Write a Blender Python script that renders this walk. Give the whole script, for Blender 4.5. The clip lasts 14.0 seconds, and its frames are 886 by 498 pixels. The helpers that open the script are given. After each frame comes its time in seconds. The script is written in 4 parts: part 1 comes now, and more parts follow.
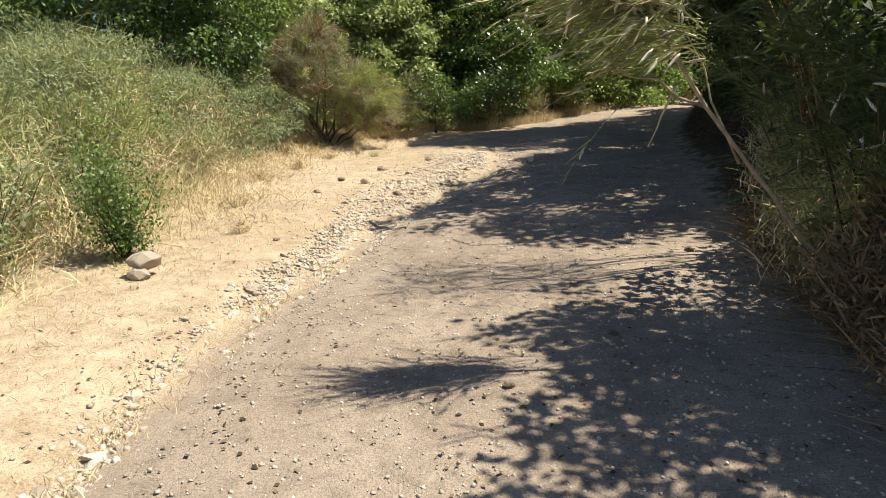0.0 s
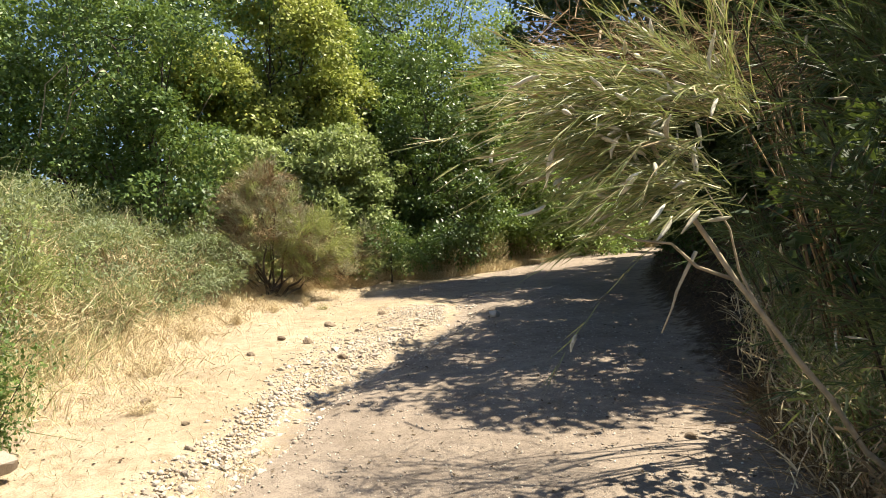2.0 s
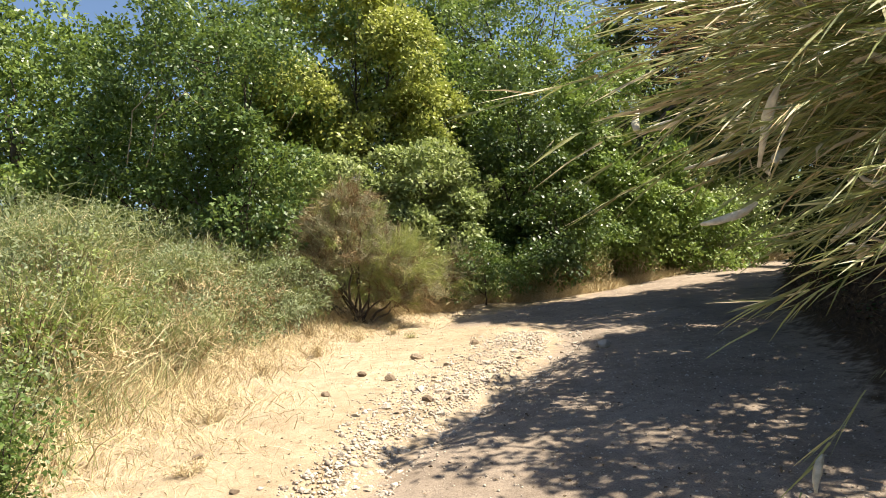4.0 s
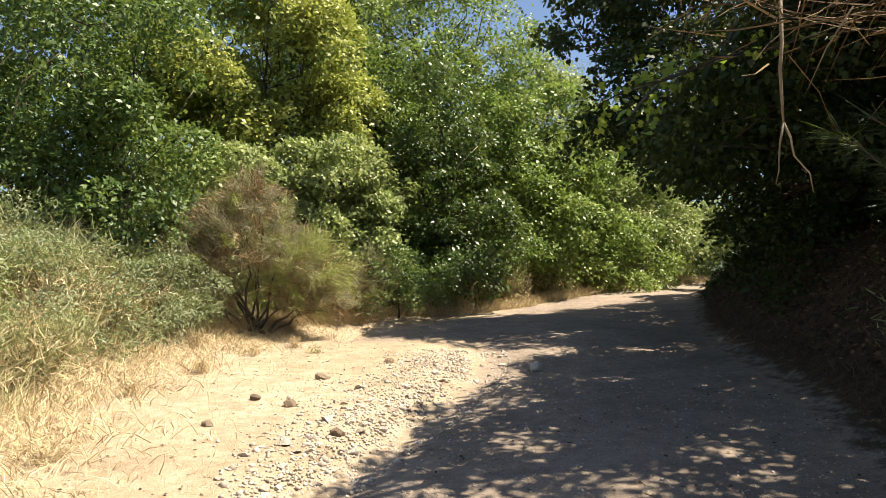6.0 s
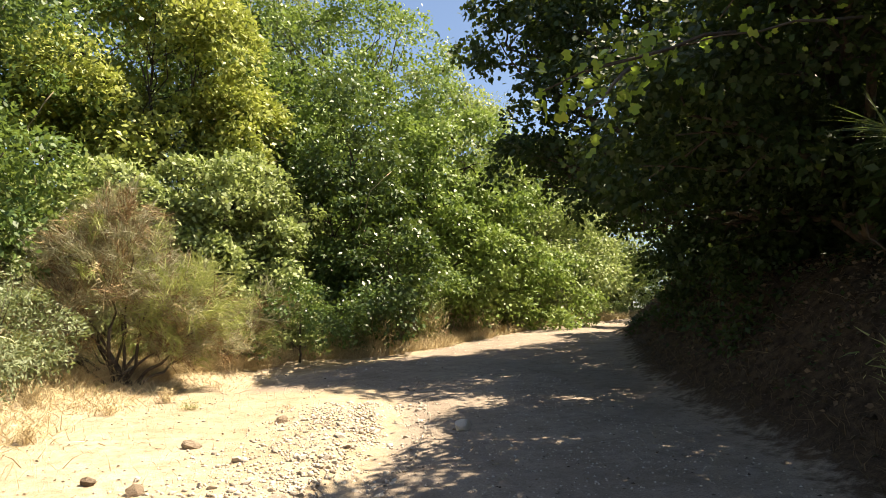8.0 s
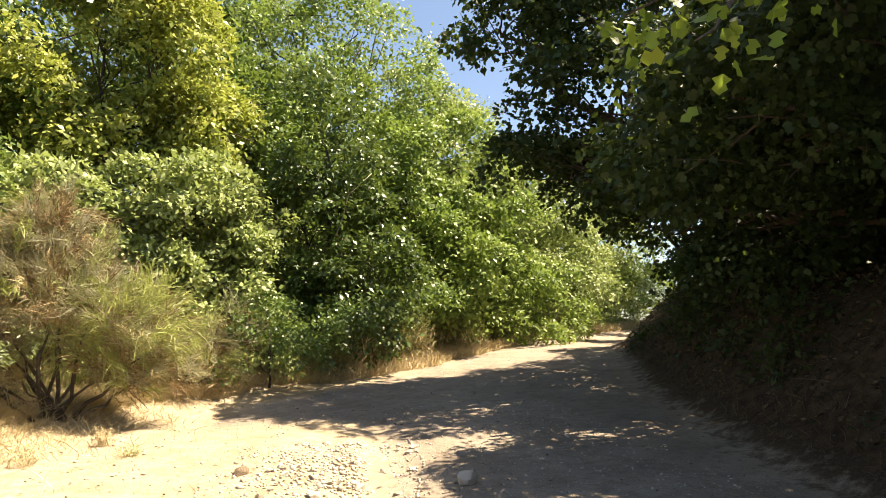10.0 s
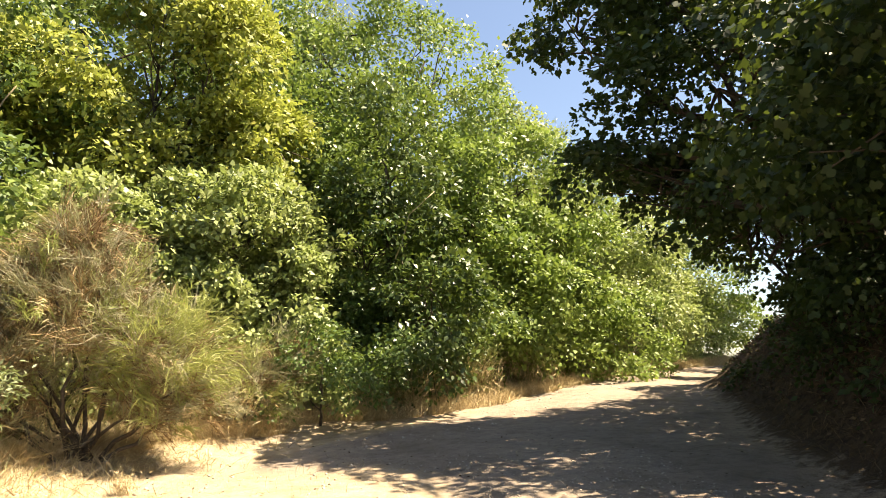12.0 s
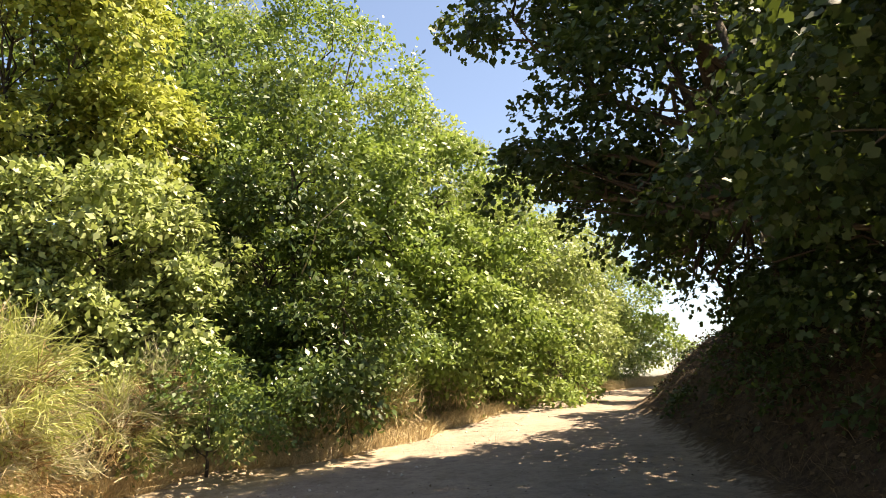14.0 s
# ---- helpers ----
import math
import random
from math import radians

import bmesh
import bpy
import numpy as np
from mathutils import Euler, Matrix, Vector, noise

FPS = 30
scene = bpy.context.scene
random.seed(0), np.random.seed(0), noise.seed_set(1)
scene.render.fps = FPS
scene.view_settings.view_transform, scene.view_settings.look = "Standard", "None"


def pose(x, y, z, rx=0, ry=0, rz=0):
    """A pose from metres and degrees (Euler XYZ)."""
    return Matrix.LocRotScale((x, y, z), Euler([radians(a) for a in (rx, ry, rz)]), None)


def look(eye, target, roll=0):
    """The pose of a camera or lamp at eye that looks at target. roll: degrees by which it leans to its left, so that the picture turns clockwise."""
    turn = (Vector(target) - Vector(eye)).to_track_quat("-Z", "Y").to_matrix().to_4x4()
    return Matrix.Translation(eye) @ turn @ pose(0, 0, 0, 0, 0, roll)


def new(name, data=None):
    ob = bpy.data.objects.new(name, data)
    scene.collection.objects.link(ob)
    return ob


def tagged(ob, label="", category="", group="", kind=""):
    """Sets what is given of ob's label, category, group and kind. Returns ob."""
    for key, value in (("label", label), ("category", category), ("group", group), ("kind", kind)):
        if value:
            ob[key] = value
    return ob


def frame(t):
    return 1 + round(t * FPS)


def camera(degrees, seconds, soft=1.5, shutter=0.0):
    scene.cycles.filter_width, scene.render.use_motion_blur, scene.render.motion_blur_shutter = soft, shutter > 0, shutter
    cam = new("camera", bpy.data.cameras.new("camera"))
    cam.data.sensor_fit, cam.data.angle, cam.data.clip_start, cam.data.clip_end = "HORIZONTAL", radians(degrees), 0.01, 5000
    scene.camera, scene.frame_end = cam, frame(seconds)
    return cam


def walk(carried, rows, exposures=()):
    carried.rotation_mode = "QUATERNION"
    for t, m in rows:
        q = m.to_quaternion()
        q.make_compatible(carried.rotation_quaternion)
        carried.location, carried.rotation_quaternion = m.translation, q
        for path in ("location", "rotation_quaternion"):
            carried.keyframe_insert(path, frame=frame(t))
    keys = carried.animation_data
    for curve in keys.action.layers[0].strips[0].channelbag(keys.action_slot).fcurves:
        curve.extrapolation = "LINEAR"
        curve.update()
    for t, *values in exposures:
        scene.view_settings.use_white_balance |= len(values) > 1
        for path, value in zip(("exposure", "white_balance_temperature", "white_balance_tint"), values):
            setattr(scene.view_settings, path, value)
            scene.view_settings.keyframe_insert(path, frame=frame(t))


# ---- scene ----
cam = camera(66.6, 14.0, 0.8)
METRES, EYE, TILT, LEAN, TURN = 8.1, 1.5, 3.5, 0.0, 0.0
ROWS = [
    (0.0, 0.0, 0.0, 0.0, -0.34, -14.97, 1.29),
    (0.5, 0.0135, 0.0326, 0.0033, -1.05, -10.93, 5.67),
    (1.0, 0.0191, 0.045, 0.0095, -1.71, -4.02, 5.08),
    (1.5, 0.0119, 0.0776, 0.0009, 0.84, -4.66, 2.3),
    (2.0, 0.0104, 0.1166, 0.0053, -3.71, -2.97, 0.93),
    (2.5, 0.0205, 0.1442, 0.0015, -1.98, -0.72, 0.39),
    (3.0, 0.0271, 0.1749, 0.008, 4.69, -1.5, 2.74),
    (5.5, -0.0097, 0.3456, -0.0016, 0.24, -0.42, -0.64),
    (6.0, -0.0113, 0.3766, -0.0074, -3.65, -0.3, -0.51),
    (6.5, -0.0026, 0.4213, -0.006, -4.04, -2.96, 1.38),
    (7.0, -0.0073, 0.4514, -0.0079, -3.85, 0.87, 0.22),
    (7.5, -0.0085, 0.4922, -0.0052, -10.25, -0.29, -0.76),
    (8.0, 0.003, 0.5333, -0.0129, -11.17, 2.89, -0.68),
    (10.5, 0.0118, 0.7035, -0.0051, -14.04, 4.31, -0.99),
    (11.0, 0.0131, 0.7322, -0.0093, -15.49, 6.1, -2.51),
    (11.5, 0.0264, 0.7758, -0.0111, -12.35, 5.49, -1.54),
    (12.0, 0.0296, 0.8032, -0.0108, -7.76, 6.32, -0.8),
    (12.5, 0.0266, 0.8482, -0.0043, -14.28, 6.88, -1.1),
    (13.0, 0.0431, 0.8764, -0.013, -14.33, 6.74, -1.28),
    (13.5, 0.0442, 0.9146, -0.0071, -15.37, 8.15, -1.64),
    (14.0, 0.0393, 0.9607, -0.0072, -15.52, 8.23, -0.14),
]
walk(cam, [(t, pose(0, 0, EYE, TILT, LEAN, TURN) @ pose(METRES * x, METRES * y, METRES * z, 90 + pitch, roll, yaw)) for t, x, y, z, yaw, pitch, roll in ROWS], [(0.0, 1.05, 6250, 9), (1.5, 1.38, 6400, 9), (3.0, 1.38, 6450, 10), (6.5, 1.4, 6650, 12), (8.0, 1.68, 7000, 12), (11.0, 1.96, 7400, 12), (14.0, 2.03, 7550, 15)])

# ---- world, sun ----
SUN_AZ, SUN_EL = radians(0.0), radians(62.0)          # from +x towards +y, above the level
world = bpy.data.worlds.new("sky")
scene.world = world
world.use_nodes = True
wt = world.node_tree
sky = wt.nodes.new("ShaderNodeTexSky")
sky.sky_type, sky.sun_disc = "NISHITA", False
sky.sun_elevation, sky.sun_rotation = SUN_EL, math.pi / 2 - SUN_AZ
sky.air_density, sky.dust_density, sky.ozone_density = 1.0, 0.8, 2.2
wt.links.new(sky.outputs[0], wt.nodes["Background"].inputs[0])
wt.nodes["Background"].inputs[1].default_value = 0.06
sun_dir = Vector((math.cos(SUN_AZ) * math.cos(SUN_EL), math.sin(SUN_AZ) * math.cos(SUN_EL), math.sin(SUN_EL)))
lamp = bpy.data.lights.new("sun", "SUN")
lamp.energy, lamp.angle, lamp.color = 5.0, radians(0.53), (1.0, 0.91, 0.74)
sun = new("sun", lamp)
sun.matrix_world = look(sun_dir * 60, (0, 0, 0))

# ---- materials ----


def material(name):
    m = bpy.data.materials.new(name)
    m.use_nodes = True
    nt = m.node_tree
    b = nt.nodes["Principled BSDF"]
    return m, nt, b


def node(nt, kind, **values):
    n = nt.nodes.new(kind)
    for k, v in values.items():
        n.inputs[k.replace("_", " ")].default_value = v
    return n


def ramp(nt, source, stops):
    r = nt.nodes.new("ShaderNodeValToRGB")
    while len(r.color_ramp.elements) < len(stops):
        r.color_ramp.elements.new(0.5)
    for e, (p, c) in zip(r.color_ramp.elements, stops):
        e.position, e.color = p, (*c, 1)
    nt.links.new(source, r.inputs[0])
    return r.outputs[0]


def mixed(nt, fac, a, b, blend="MIX"):
    n = nt.nodes.new("ShaderNodeMix")
    n.data_type, n.blend_type = "RGBA", blend
    for slot, v in ((0, fac), (6, a), (7, b)):
        if isinstance(v, (int, float)):
            n.inputs[slot].default_value = v
        elif isinstance(v, tuple):
            n.inputs[slot].default_value = (*v, 1)
        else:
            nt.links.new(v, n.inputs[slot])
    return n.outputs[2]


def noise_of(nt, coords, scale, detail=4.0, rough=0.55):
    n = node(nt, "ShaderNodeTexNoise", Scale=scale, Detail=detail, Roughness=rough)
    nt.links.new(coords, n.inputs["Vector"])
    return n.outputs["Fac"]


def coords_of(nt):
    return nt.nodes.new("ShaderNodeTexCoord").outputs["Object"]


def bump_of(nt, b, height, strength, distance):
    n = node(nt, "ShaderNodeBump", Strength=strength, Distance=distance)
    nt.links.new(height, n.inputs["Height"])
    nt.links.new(n.outputs[0], b.inputs["Normal"])


def foliage(name, dark, mid, light, glow=0.35, rough=0.5):
    """Leaves: each leaf its own shade, patches of older and younger growth, light coming through them."""
    m, nt, b = material(name)
    isle = nt.nodes.new("ShaderNodeNewGeometry").outputs["Random Per Island"]
    col = ramp(nt, isle, [(0.0, dark), (0.45, mid), (0.85, mid), (1.0, light)])
    patch = noise_of(nt, coords_of(nt), 0.9, 2.0)
    col = mixed(nt, ramp(nt, patch, [(0.35, (0, 0, 0)), (0.7, (0.38, 0.38, 0.38))]), col, light)
    nt.links.new(col, b.inputs["Base Color"])
    b.inputs["Roughness"].default_value = rough
    b.inputs["Specular IOR Level"].default_value = 0.4
    tr = nt.nodes.new("ShaderNodeBsdfTranslucent")
    warm = mixed(nt, 0.4, col, (0.27, 0.35, 0.05))
    nt.links.new(warm, tr.inputs[0])
    mix = nt.nodes.new("ShaderNodeMixShader")
    mix.inputs[0].default_value = glow
    nt.links.new(b.outputs[0], mix.inputs[1])
    nt.links.new(tr.outputs[0], mix.inputs[2])
    nt.links.new(mix.outputs[0], nt.nodes["Material Output"].inputs[0])
    return m


def rough_stuff(name, dark, mid, light, scale=12.0, rough=0.9, bump=0.4):
    """Bark, stone, straw: shade by piece and by grain."""
    m, nt, b = material(name)
    isle = nt.nodes.new("ShaderNodeNewGeometry").outputs["Random Per Island"]
    obj = nt.nodes.new("ShaderNodeObjectInfo").outputs["Random"]
    add = nt.nodes.new("ShaderNodeMath")
    add.operation = "FRACT"
    s = nt.nodes.new("ShaderNodeMath")
    nt.links.new(isle, s.inputs[0])
    nt.links.new(obj, s.inputs[1])
    nt.links.new(s.outputs[0], add.inputs[0])
    col = ramp(nt, add.outputs[0], [(0.0, dark), (0.5, mid), (1.0, light)])
    co = coords_of(nt)
    grain = noise_of(nt, co, scale, 5.0, 0.65)
    col = mixed(nt, 0.75, col, ramp(nt, grain, [(0.3, (0.55, 0.55, 0.55)), (0.7, (1.25, 1.25, 1.25))]), "MULTIPLY")
    nt.links.new(col, b.inputs["Base Color"])
    b.inputs["Roughness"].default_value = rough
    b.inputs["Specular IOR Level"].default_value = 0.2
    bump_of(nt, b, grain, bump, 0.02)
    return m


LEAF_MID = foliage("leaf_mid_green", (0.065, 0.115, 0.022), (0.165, 0.25, 0.055), (0.34, 0.40, 0.11), 0.34, 0.48)
LEAF_YELLOW = foliage("leaf_yellow_green", (0.14, 0.18, 0.035), (0.32, 0.35, 0.075), (0.56, 0.54, 0.13), 0.36, 0.48)
LEAF_DARK = foliage("leaf_dark_green", (0.030, 0.060, 0.016), (0.080, 0.140, 0.035), (0.20, 0.27, 0.07), 0.3, 0.45)
# Dark ivy, deepened further so the colour holds the shade of the hollows.
LEAF_IVY_SHADED = foliage("leaf_ivy_shaded", (0.018, 0.038, 0.010), (0.045, 0.085, 0.02), (0.15, 0.21, 0.055), 0.22, 0.4)
LEAF_GREY = foliage("leaf_grey_green", (0.11, 0.14, 0.075), (0.19, 0.225, 0.115), (0.31, 0.34, 0.19), 0.32, 0.55)
LEAF_OLIVE = foliage("leaf_olive_green", (0.10, 0.145, 0.04), (0.26, 0.32, 0.11), (0.48, 0.51, 0.22), 0.36, 0.48)
LEAF_PALE = foliage("leaf_pale_olive", (0.13, 0.17, 0.055), (0.30, 0.36, 0.13), (0.50, 0.53, 0.24), 0.36, 0.5)
# Near-black green: the bank's shade is put into the leaf colour.
LEAF_OAK_SHADED = foliage("leaf_oak_shaded", (0.012, 0.025, 0.007), (0.022, 0.046, 0.010), (0.05, 0.08, 0.018), 0.22, 0.58)
LEAF_BRIGHT = foliage("leaf_bright_green", (0.10, 0.18, 0.02), (0.18, 0.28, 0.03), (0.34, 0.40, 0.05), 0.5, 0.4)
BLADE_GREEN = foliage("blade_green", (0.11, 0.14, 0.045), (0.23, 0.26, 0.085), (0.42, 0.41, 0.18), 0.35, 0.5)
BLADE_BROOM = foliage("blade_grey_green", (0.14, 0.165, 0.07), (0.29, 0.315, 0.145), (0.56, 0.52, 0.29), 0.35, 0.55)
BLADE_REED = foliage("blade_reed", (0.08, 0.115, 0.03), (0.25, 0.28, 0.10), (0.62, 0.54, 0.28), 0.32, 0.4)
# Greener reed blades, with the shade they stand in put into the colour.
BLADE_REED_SHADED = foliage("blade_reed_shaded", (0.02, 0.04, 0.014), (0.055, 0.09, 0.03), (0.17, 0.20, 0.085), 0.28, 0.42)
BLADE_DRY = foliage("blade_dry_bush", (0.13, 0.105, 0.065), (0.29, 0.26, 0.165), (0.48, 0.46, 0.32), 0.3, 0.7)
BLADE_LIME = foliage("blade_yellow_green", (0.16, 0.18, 0.05), (0.30, 0.33, 0.10), (0.50, 0.49, 0.20), 0.36, 0.5)
STRAW = rough_stuff("dry_straw", (0.40, 0.30, 0.16), (0.56, 0.45, 0.26), (0.70, 0.60, 0.39), 30.0, 0.8, 0.1)
STRAW_BROWN = rough_stuff("brown_stalks", (0.12, 0.075, 0.035), (0.24, 0.16, 0.08), (0.42, 0.30, 0.16), 30.0, 0.85, 0.1)
# Dead stalks and leaves, coloured darker to carry the shade of the bank.
LITTER_STALK_SHADED = rough_stuff("dead_litter_shaded", (0.045, 0.032, 0.02), (0.10, 0.07, 0.043), (0.19, 0.135, 0.08), 30.0, 0.9, 0.1)
BARK = rough_stuff("bark", (0.05, 0.038, 0.028), (0.085, 0.066, 0.05), (0.13, 0.105, 0.08), 25.0, 0.95, 0.8)
BARK_PALE = rough_stuff("pale_cane", (0.26, 0.20, 0.12), (0.36, 0.29, 0.19), (0.48, 0.40, 0.28), 20.0, 0.7, 0.3)
PLUME = rough_stuff("pale_plume", (0.50, 0.45, 0.33), (0.62, 0.57, 0.44), (0.74, 0.70, 0.58), 60.0, 0.9, 0.3)
STONE = rough_stuff("grey_tan_stone", (0.33, 0.27, 0.21), (0.45, 0.385, 0.31), (0.56, 0.50, 0.42), 22.0, 0.9, 0.5)
STONE_PALE = rough_stuff("pale_stone", (0.46, 0.42, 0.36), (0.52, 0.48, 0.42), (0.58, 0.54, 0.48), 18.0, 0.9, 0.4)
CLOD = rough_stuff("dark_clod", (0.18, 0.13, 0.09), (0.26, 0.195, 0.135), (0.34, 0.265, 0.19), 25.0, 0.95, 0.8)


def earth():
    """Dusty lane, straw-littered verge and leaf litter darkened for the bank's shade, told apart by the sheet's own
    masks.
    """
    m, nt, b = material("earth")
    co = coords_of(nt)
    broad, fine, grit = noise_of(nt, co, 0.7, 4.0), noise_of(nt, co, 9.0, 6.0, 0.65), noise_of(nt, co, 75.0, 3.0, 0.8)
    lane = mixed(nt, ramp(nt, broad, [(0.3, (0, 0, 0)), (0.7, (1, 1, 1))]), (0.26, 0.208, 0.162), (0.33, 0.27, 0.212))
    lane = mixed(nt, ramp(nt, fine, [(0.45, (0, 0, 0)), (0.72, (0.75, 0.75, 0.75))]), lane, (0.185, 0.148, 0.118))
    verge = mixed(nt, ramp(nt, broad, [(0.3, (0, 0, 0)), (0.7, (1, 1, 1))]), (0.38, 0.30, 0.205), (0.45, 0.37, 0.265))
    verge = mixed(nt, ramp(nt, fine, [(0.42, (0, 0, 0)), (0.68, (0.8, 0.8, 0.8))]), verge, (0.29, 0.215, 0.135))
    # Brown litter, with the deep shade over the bank put into its colour.
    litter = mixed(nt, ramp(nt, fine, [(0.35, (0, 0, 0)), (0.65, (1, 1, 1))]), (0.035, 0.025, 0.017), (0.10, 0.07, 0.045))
    masks = []
    for name in ("verge", "litter"):
        a = nt.nodes.new("ShaderNodeAttribute")
        a.attribute_name = name
        add = nt.nodes.new("ShaderNodeMath")
        add.operation = "ADD"
        nt.links.new(a.outputs["Fac"], add.inputs[0])
        wob = nt.nodes.new("ShaderNodeMath")
        wob.operation = "MULTIPLY_ADD"
        nt.links.new(fine, wob.inputs[0])
        wob.inputs[1].default_value, wob.inputs[2].default_value = 1.1, -0.55
        nt.links.new(wob.outputs[0], add.inputs[1])
        masks.append(ramp(nt, add.outputs[0], [(0.35, (0, 0, 0)), (0.65, (1, 1, 1))]))
    col = mixed(nt, masks[0], lane, verge)
    mid = noise_of(nt, co, 2.6, 5.0, 0.6)
    col = mixed(nt, 0.7, col, ramp(nt, mid, [(0.3, (0.72, 0.70, 0.68)), (0.55, (1, 1, 1)), (0.75, (1.12, 1.12, 1.12))]), "MULTIPLY")
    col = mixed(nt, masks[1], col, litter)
    col = mixed(nt, 0.8, col, ramp(nt, grit, [(0.32, (0.55, 0.52, 0.50)), (0.5, (1, 1, 1)), (0.72, (1.25, 1.25, 1.25))]), "MULTIPLY")
    nt.links.new(col, b.inputs["Base Color"])
    b.inputs["Roughness"].default_value = 0.97
    b.inputs["Specular IOR Level"].default_value = 0.1
    h = mixed(nt, 0.4, fine, grit)
    bump_of(nt, b, h, 0.8, 0.035)
    return m


EARTH = earth()

# ---- shapes ----
rng = np.random.default_rng(7)
SLOPE = radians(TILT)


def road(x, y, z):
    """A point given in the lane's own frame (y up the lane, z square to it), in the world."""
    c, s = math.cos(SLOPE), math.sin(SLOPE)
    return np.stack([np.asarray(x, float) + 0 * np.asarray(y, float), np.asarray(y, float) * c - (np.asarray(z, float) - EYE) * s,
                     EYE + np.asarray(y, float) * s + (np.asarray(z, float) - EYE) * c], axis=-1)


def smooth(a, b, x):
    t = np.clip((x - a) / (b - a), 0, 1)
    return t * t * (3 - 2 * t)


# edges of the lane: gully on one side, foot of the bank on the other, foot of the hedge
GULLY_Y, GULLY_X = [-4, 2.3, 3.0, 4.2, 5.4, 7.0, 8.4, 9.3, 11.0, 14.0, 17.0], [-2.3, -1.5, -1.42, -1.24, -0.86, -0.55, 0.1, 0.5, 0.95, 1.2, 1.6]
BANK_Y, BANK_X = [-4, 2.0, 3.5, 4.5, 5.5, 6.5, 8.4, 10.6, 13.3, 15.5, 18.7, 20.7, 22.0, 26.0, 32.0], [1.5, 1.75, 1.95, 2.12, 2.4, 2.65, 3.4, 3.85, 4.65, 5.6, 6.9, 8.2, 9.6, 13.8, 19.0]
HEDGE_Y, HEDGE_X = [-4, 4.0, 6.3, 7.4, 9.2, 11.4, 13.0, 14.2, 15.3, 17.3, 19.6, 22.05, 24.5, 27.0, 32.0], [-2.9, -2.8, -2.75, -2.65, -3.3, -3.1, -2.7, -1.9, -0.5, 1.1, 3.2, 5.7, 8.4, 12.0, 17.0]


def lumps(x, y, s, k=0.0):
    """Soft unevenness, by a few crossing waves."""
    return (np.sin(x * 1.7 * s + 1.3 * np.sin(y * 0.9 * s + k)) + np.sin(y * 2.1 * s + 1.7 * np.sin(x * 1.1 * s + 2 + k)) + np.sin((x + y) * 1.3 * s + k)) / 3


def ground_height(x, y):
    x, y = np.asarray(x, float), np.asarray(y, float)
    g, b, h = np.interp(y, GULLY_Y, GULLY_X), np.interp(y, BANK_Y, BANK_X), np.interp(y, HEDGE_Y, HEDGE_X)
    z = 0.012 * lumps(x, y, 1.0) + 0.008 * lumps(x, y, 3.1, 1.0) + 0.004 * lumps(x, y, 8.0, 2.0)
    z = z + 0.045 * np.clip(x + 0.8, 0, 7) * (0.3 + 0.7 * smooth(3, 9, y)) + 0.10 * smooth(0.9, 0.0, x - h) * smooth(9, 12, y) * (1 - smooth(15, 18, y))
    run = smooth(-3, 1, y) * (1 - smooth(11, 13.5, y))
    z = z - 0.075 * np.exp(-((x - g) / 0.22) ** 2) * run + 0.05 * smooth(g + 0.05, g - 0.9, x) * run
    tall = 0.35 + 1.0 * smooth(5, 10, y) - 0.55 * smooth(16, 24, y)
    z = z + tall * smooth(-0.1, 1.6, x - b) * (1 + 0.15 * lumps(x, y, 1.3)) + smooth(0, 0.6, x - b) * (0.05 * lumps(x, y, 5.0) + 0.09 * lumps(x, y, 2.2, 4.0))
    z = z + 0.35 * smooth(0.0, 2.5, h - x) + 0.06 * smooth(0.0, 0.8, h - x) * lumps(x, y, 4.0)
    far, back = np.maximum(0, y - 28.0), np.maximum(0, -12 - y)
    return z + math.tan(SLOPE) * (back - far) - 7 * smooth(0, 70, far) - 4 * smooth(30, 120, np.abs(x))


def on_ground(x, y, lift=0.0):
    return road(x, y, ground_height(x, y) + lift)


def np_mesh(name, verts, faces, mat, smooth_shade=False):
    """A mesh from a block of vertices and one or more blocks of faces of equal size."""
    me = bpy.data.meshes.new(name)
    blocks = [np.asarray(b, np.int32) for b in (faces if isinstance(faces, list) else [faces])]
    verts = np.asarray(verts, np.float32).reshape(-1, 3)
    me.vertices.add(len(verts))
    me.vertices.foreach_set("co", verts.ravel())
    loops = np.concatenate([b.ravel() for b in blocks])
    sizes = np.concatenate([np.full(len(b), b.shape[1], np.int32) for b in blocks])
    me.loops.add(len(loops))
    me.loops.foreach_set("vertex_index", loops)
    me.polygons.add(len(sizes))
    me.polygons.foreach_set("loop_start", np.concatenate([[0], np.cumsum(sizes)[:-1]]).astype(np.int32))
    me.update(calc_edges=True)
    if smooth_shade:
        me.polygons.foreach_set("use_smooth", np.ones(len(sizes), bool))
    me.materials.append(mat)
    return me


def thing(name, base, label, category, group="", kind=""):
    ob = new(name)
    ob.location = base
    ob.empty_display_size = 0.2
    return tagged(ob, label, category, group, kind)


def hang(name, me, parent, label=""):
    """A mesh in world coordinates, as a part of its thing."""
    me.transform(Matrix.Translation(-Vector(parent.location)))
    ob = new(name, me)
    ob.parent = parent
    return tagged(ob, label)


def unit(v):
    return v / np.maximum(np.linalg.norm(v, axis=-1, keepdims=True), 1e-9)


def frames_from(axis, up):
    """Right, along, normal for each leaf."""
    a = unit(axis)
    r = unit(np.cross(a, up) + 1e-6)
    return r, a, np.cross(r, a)


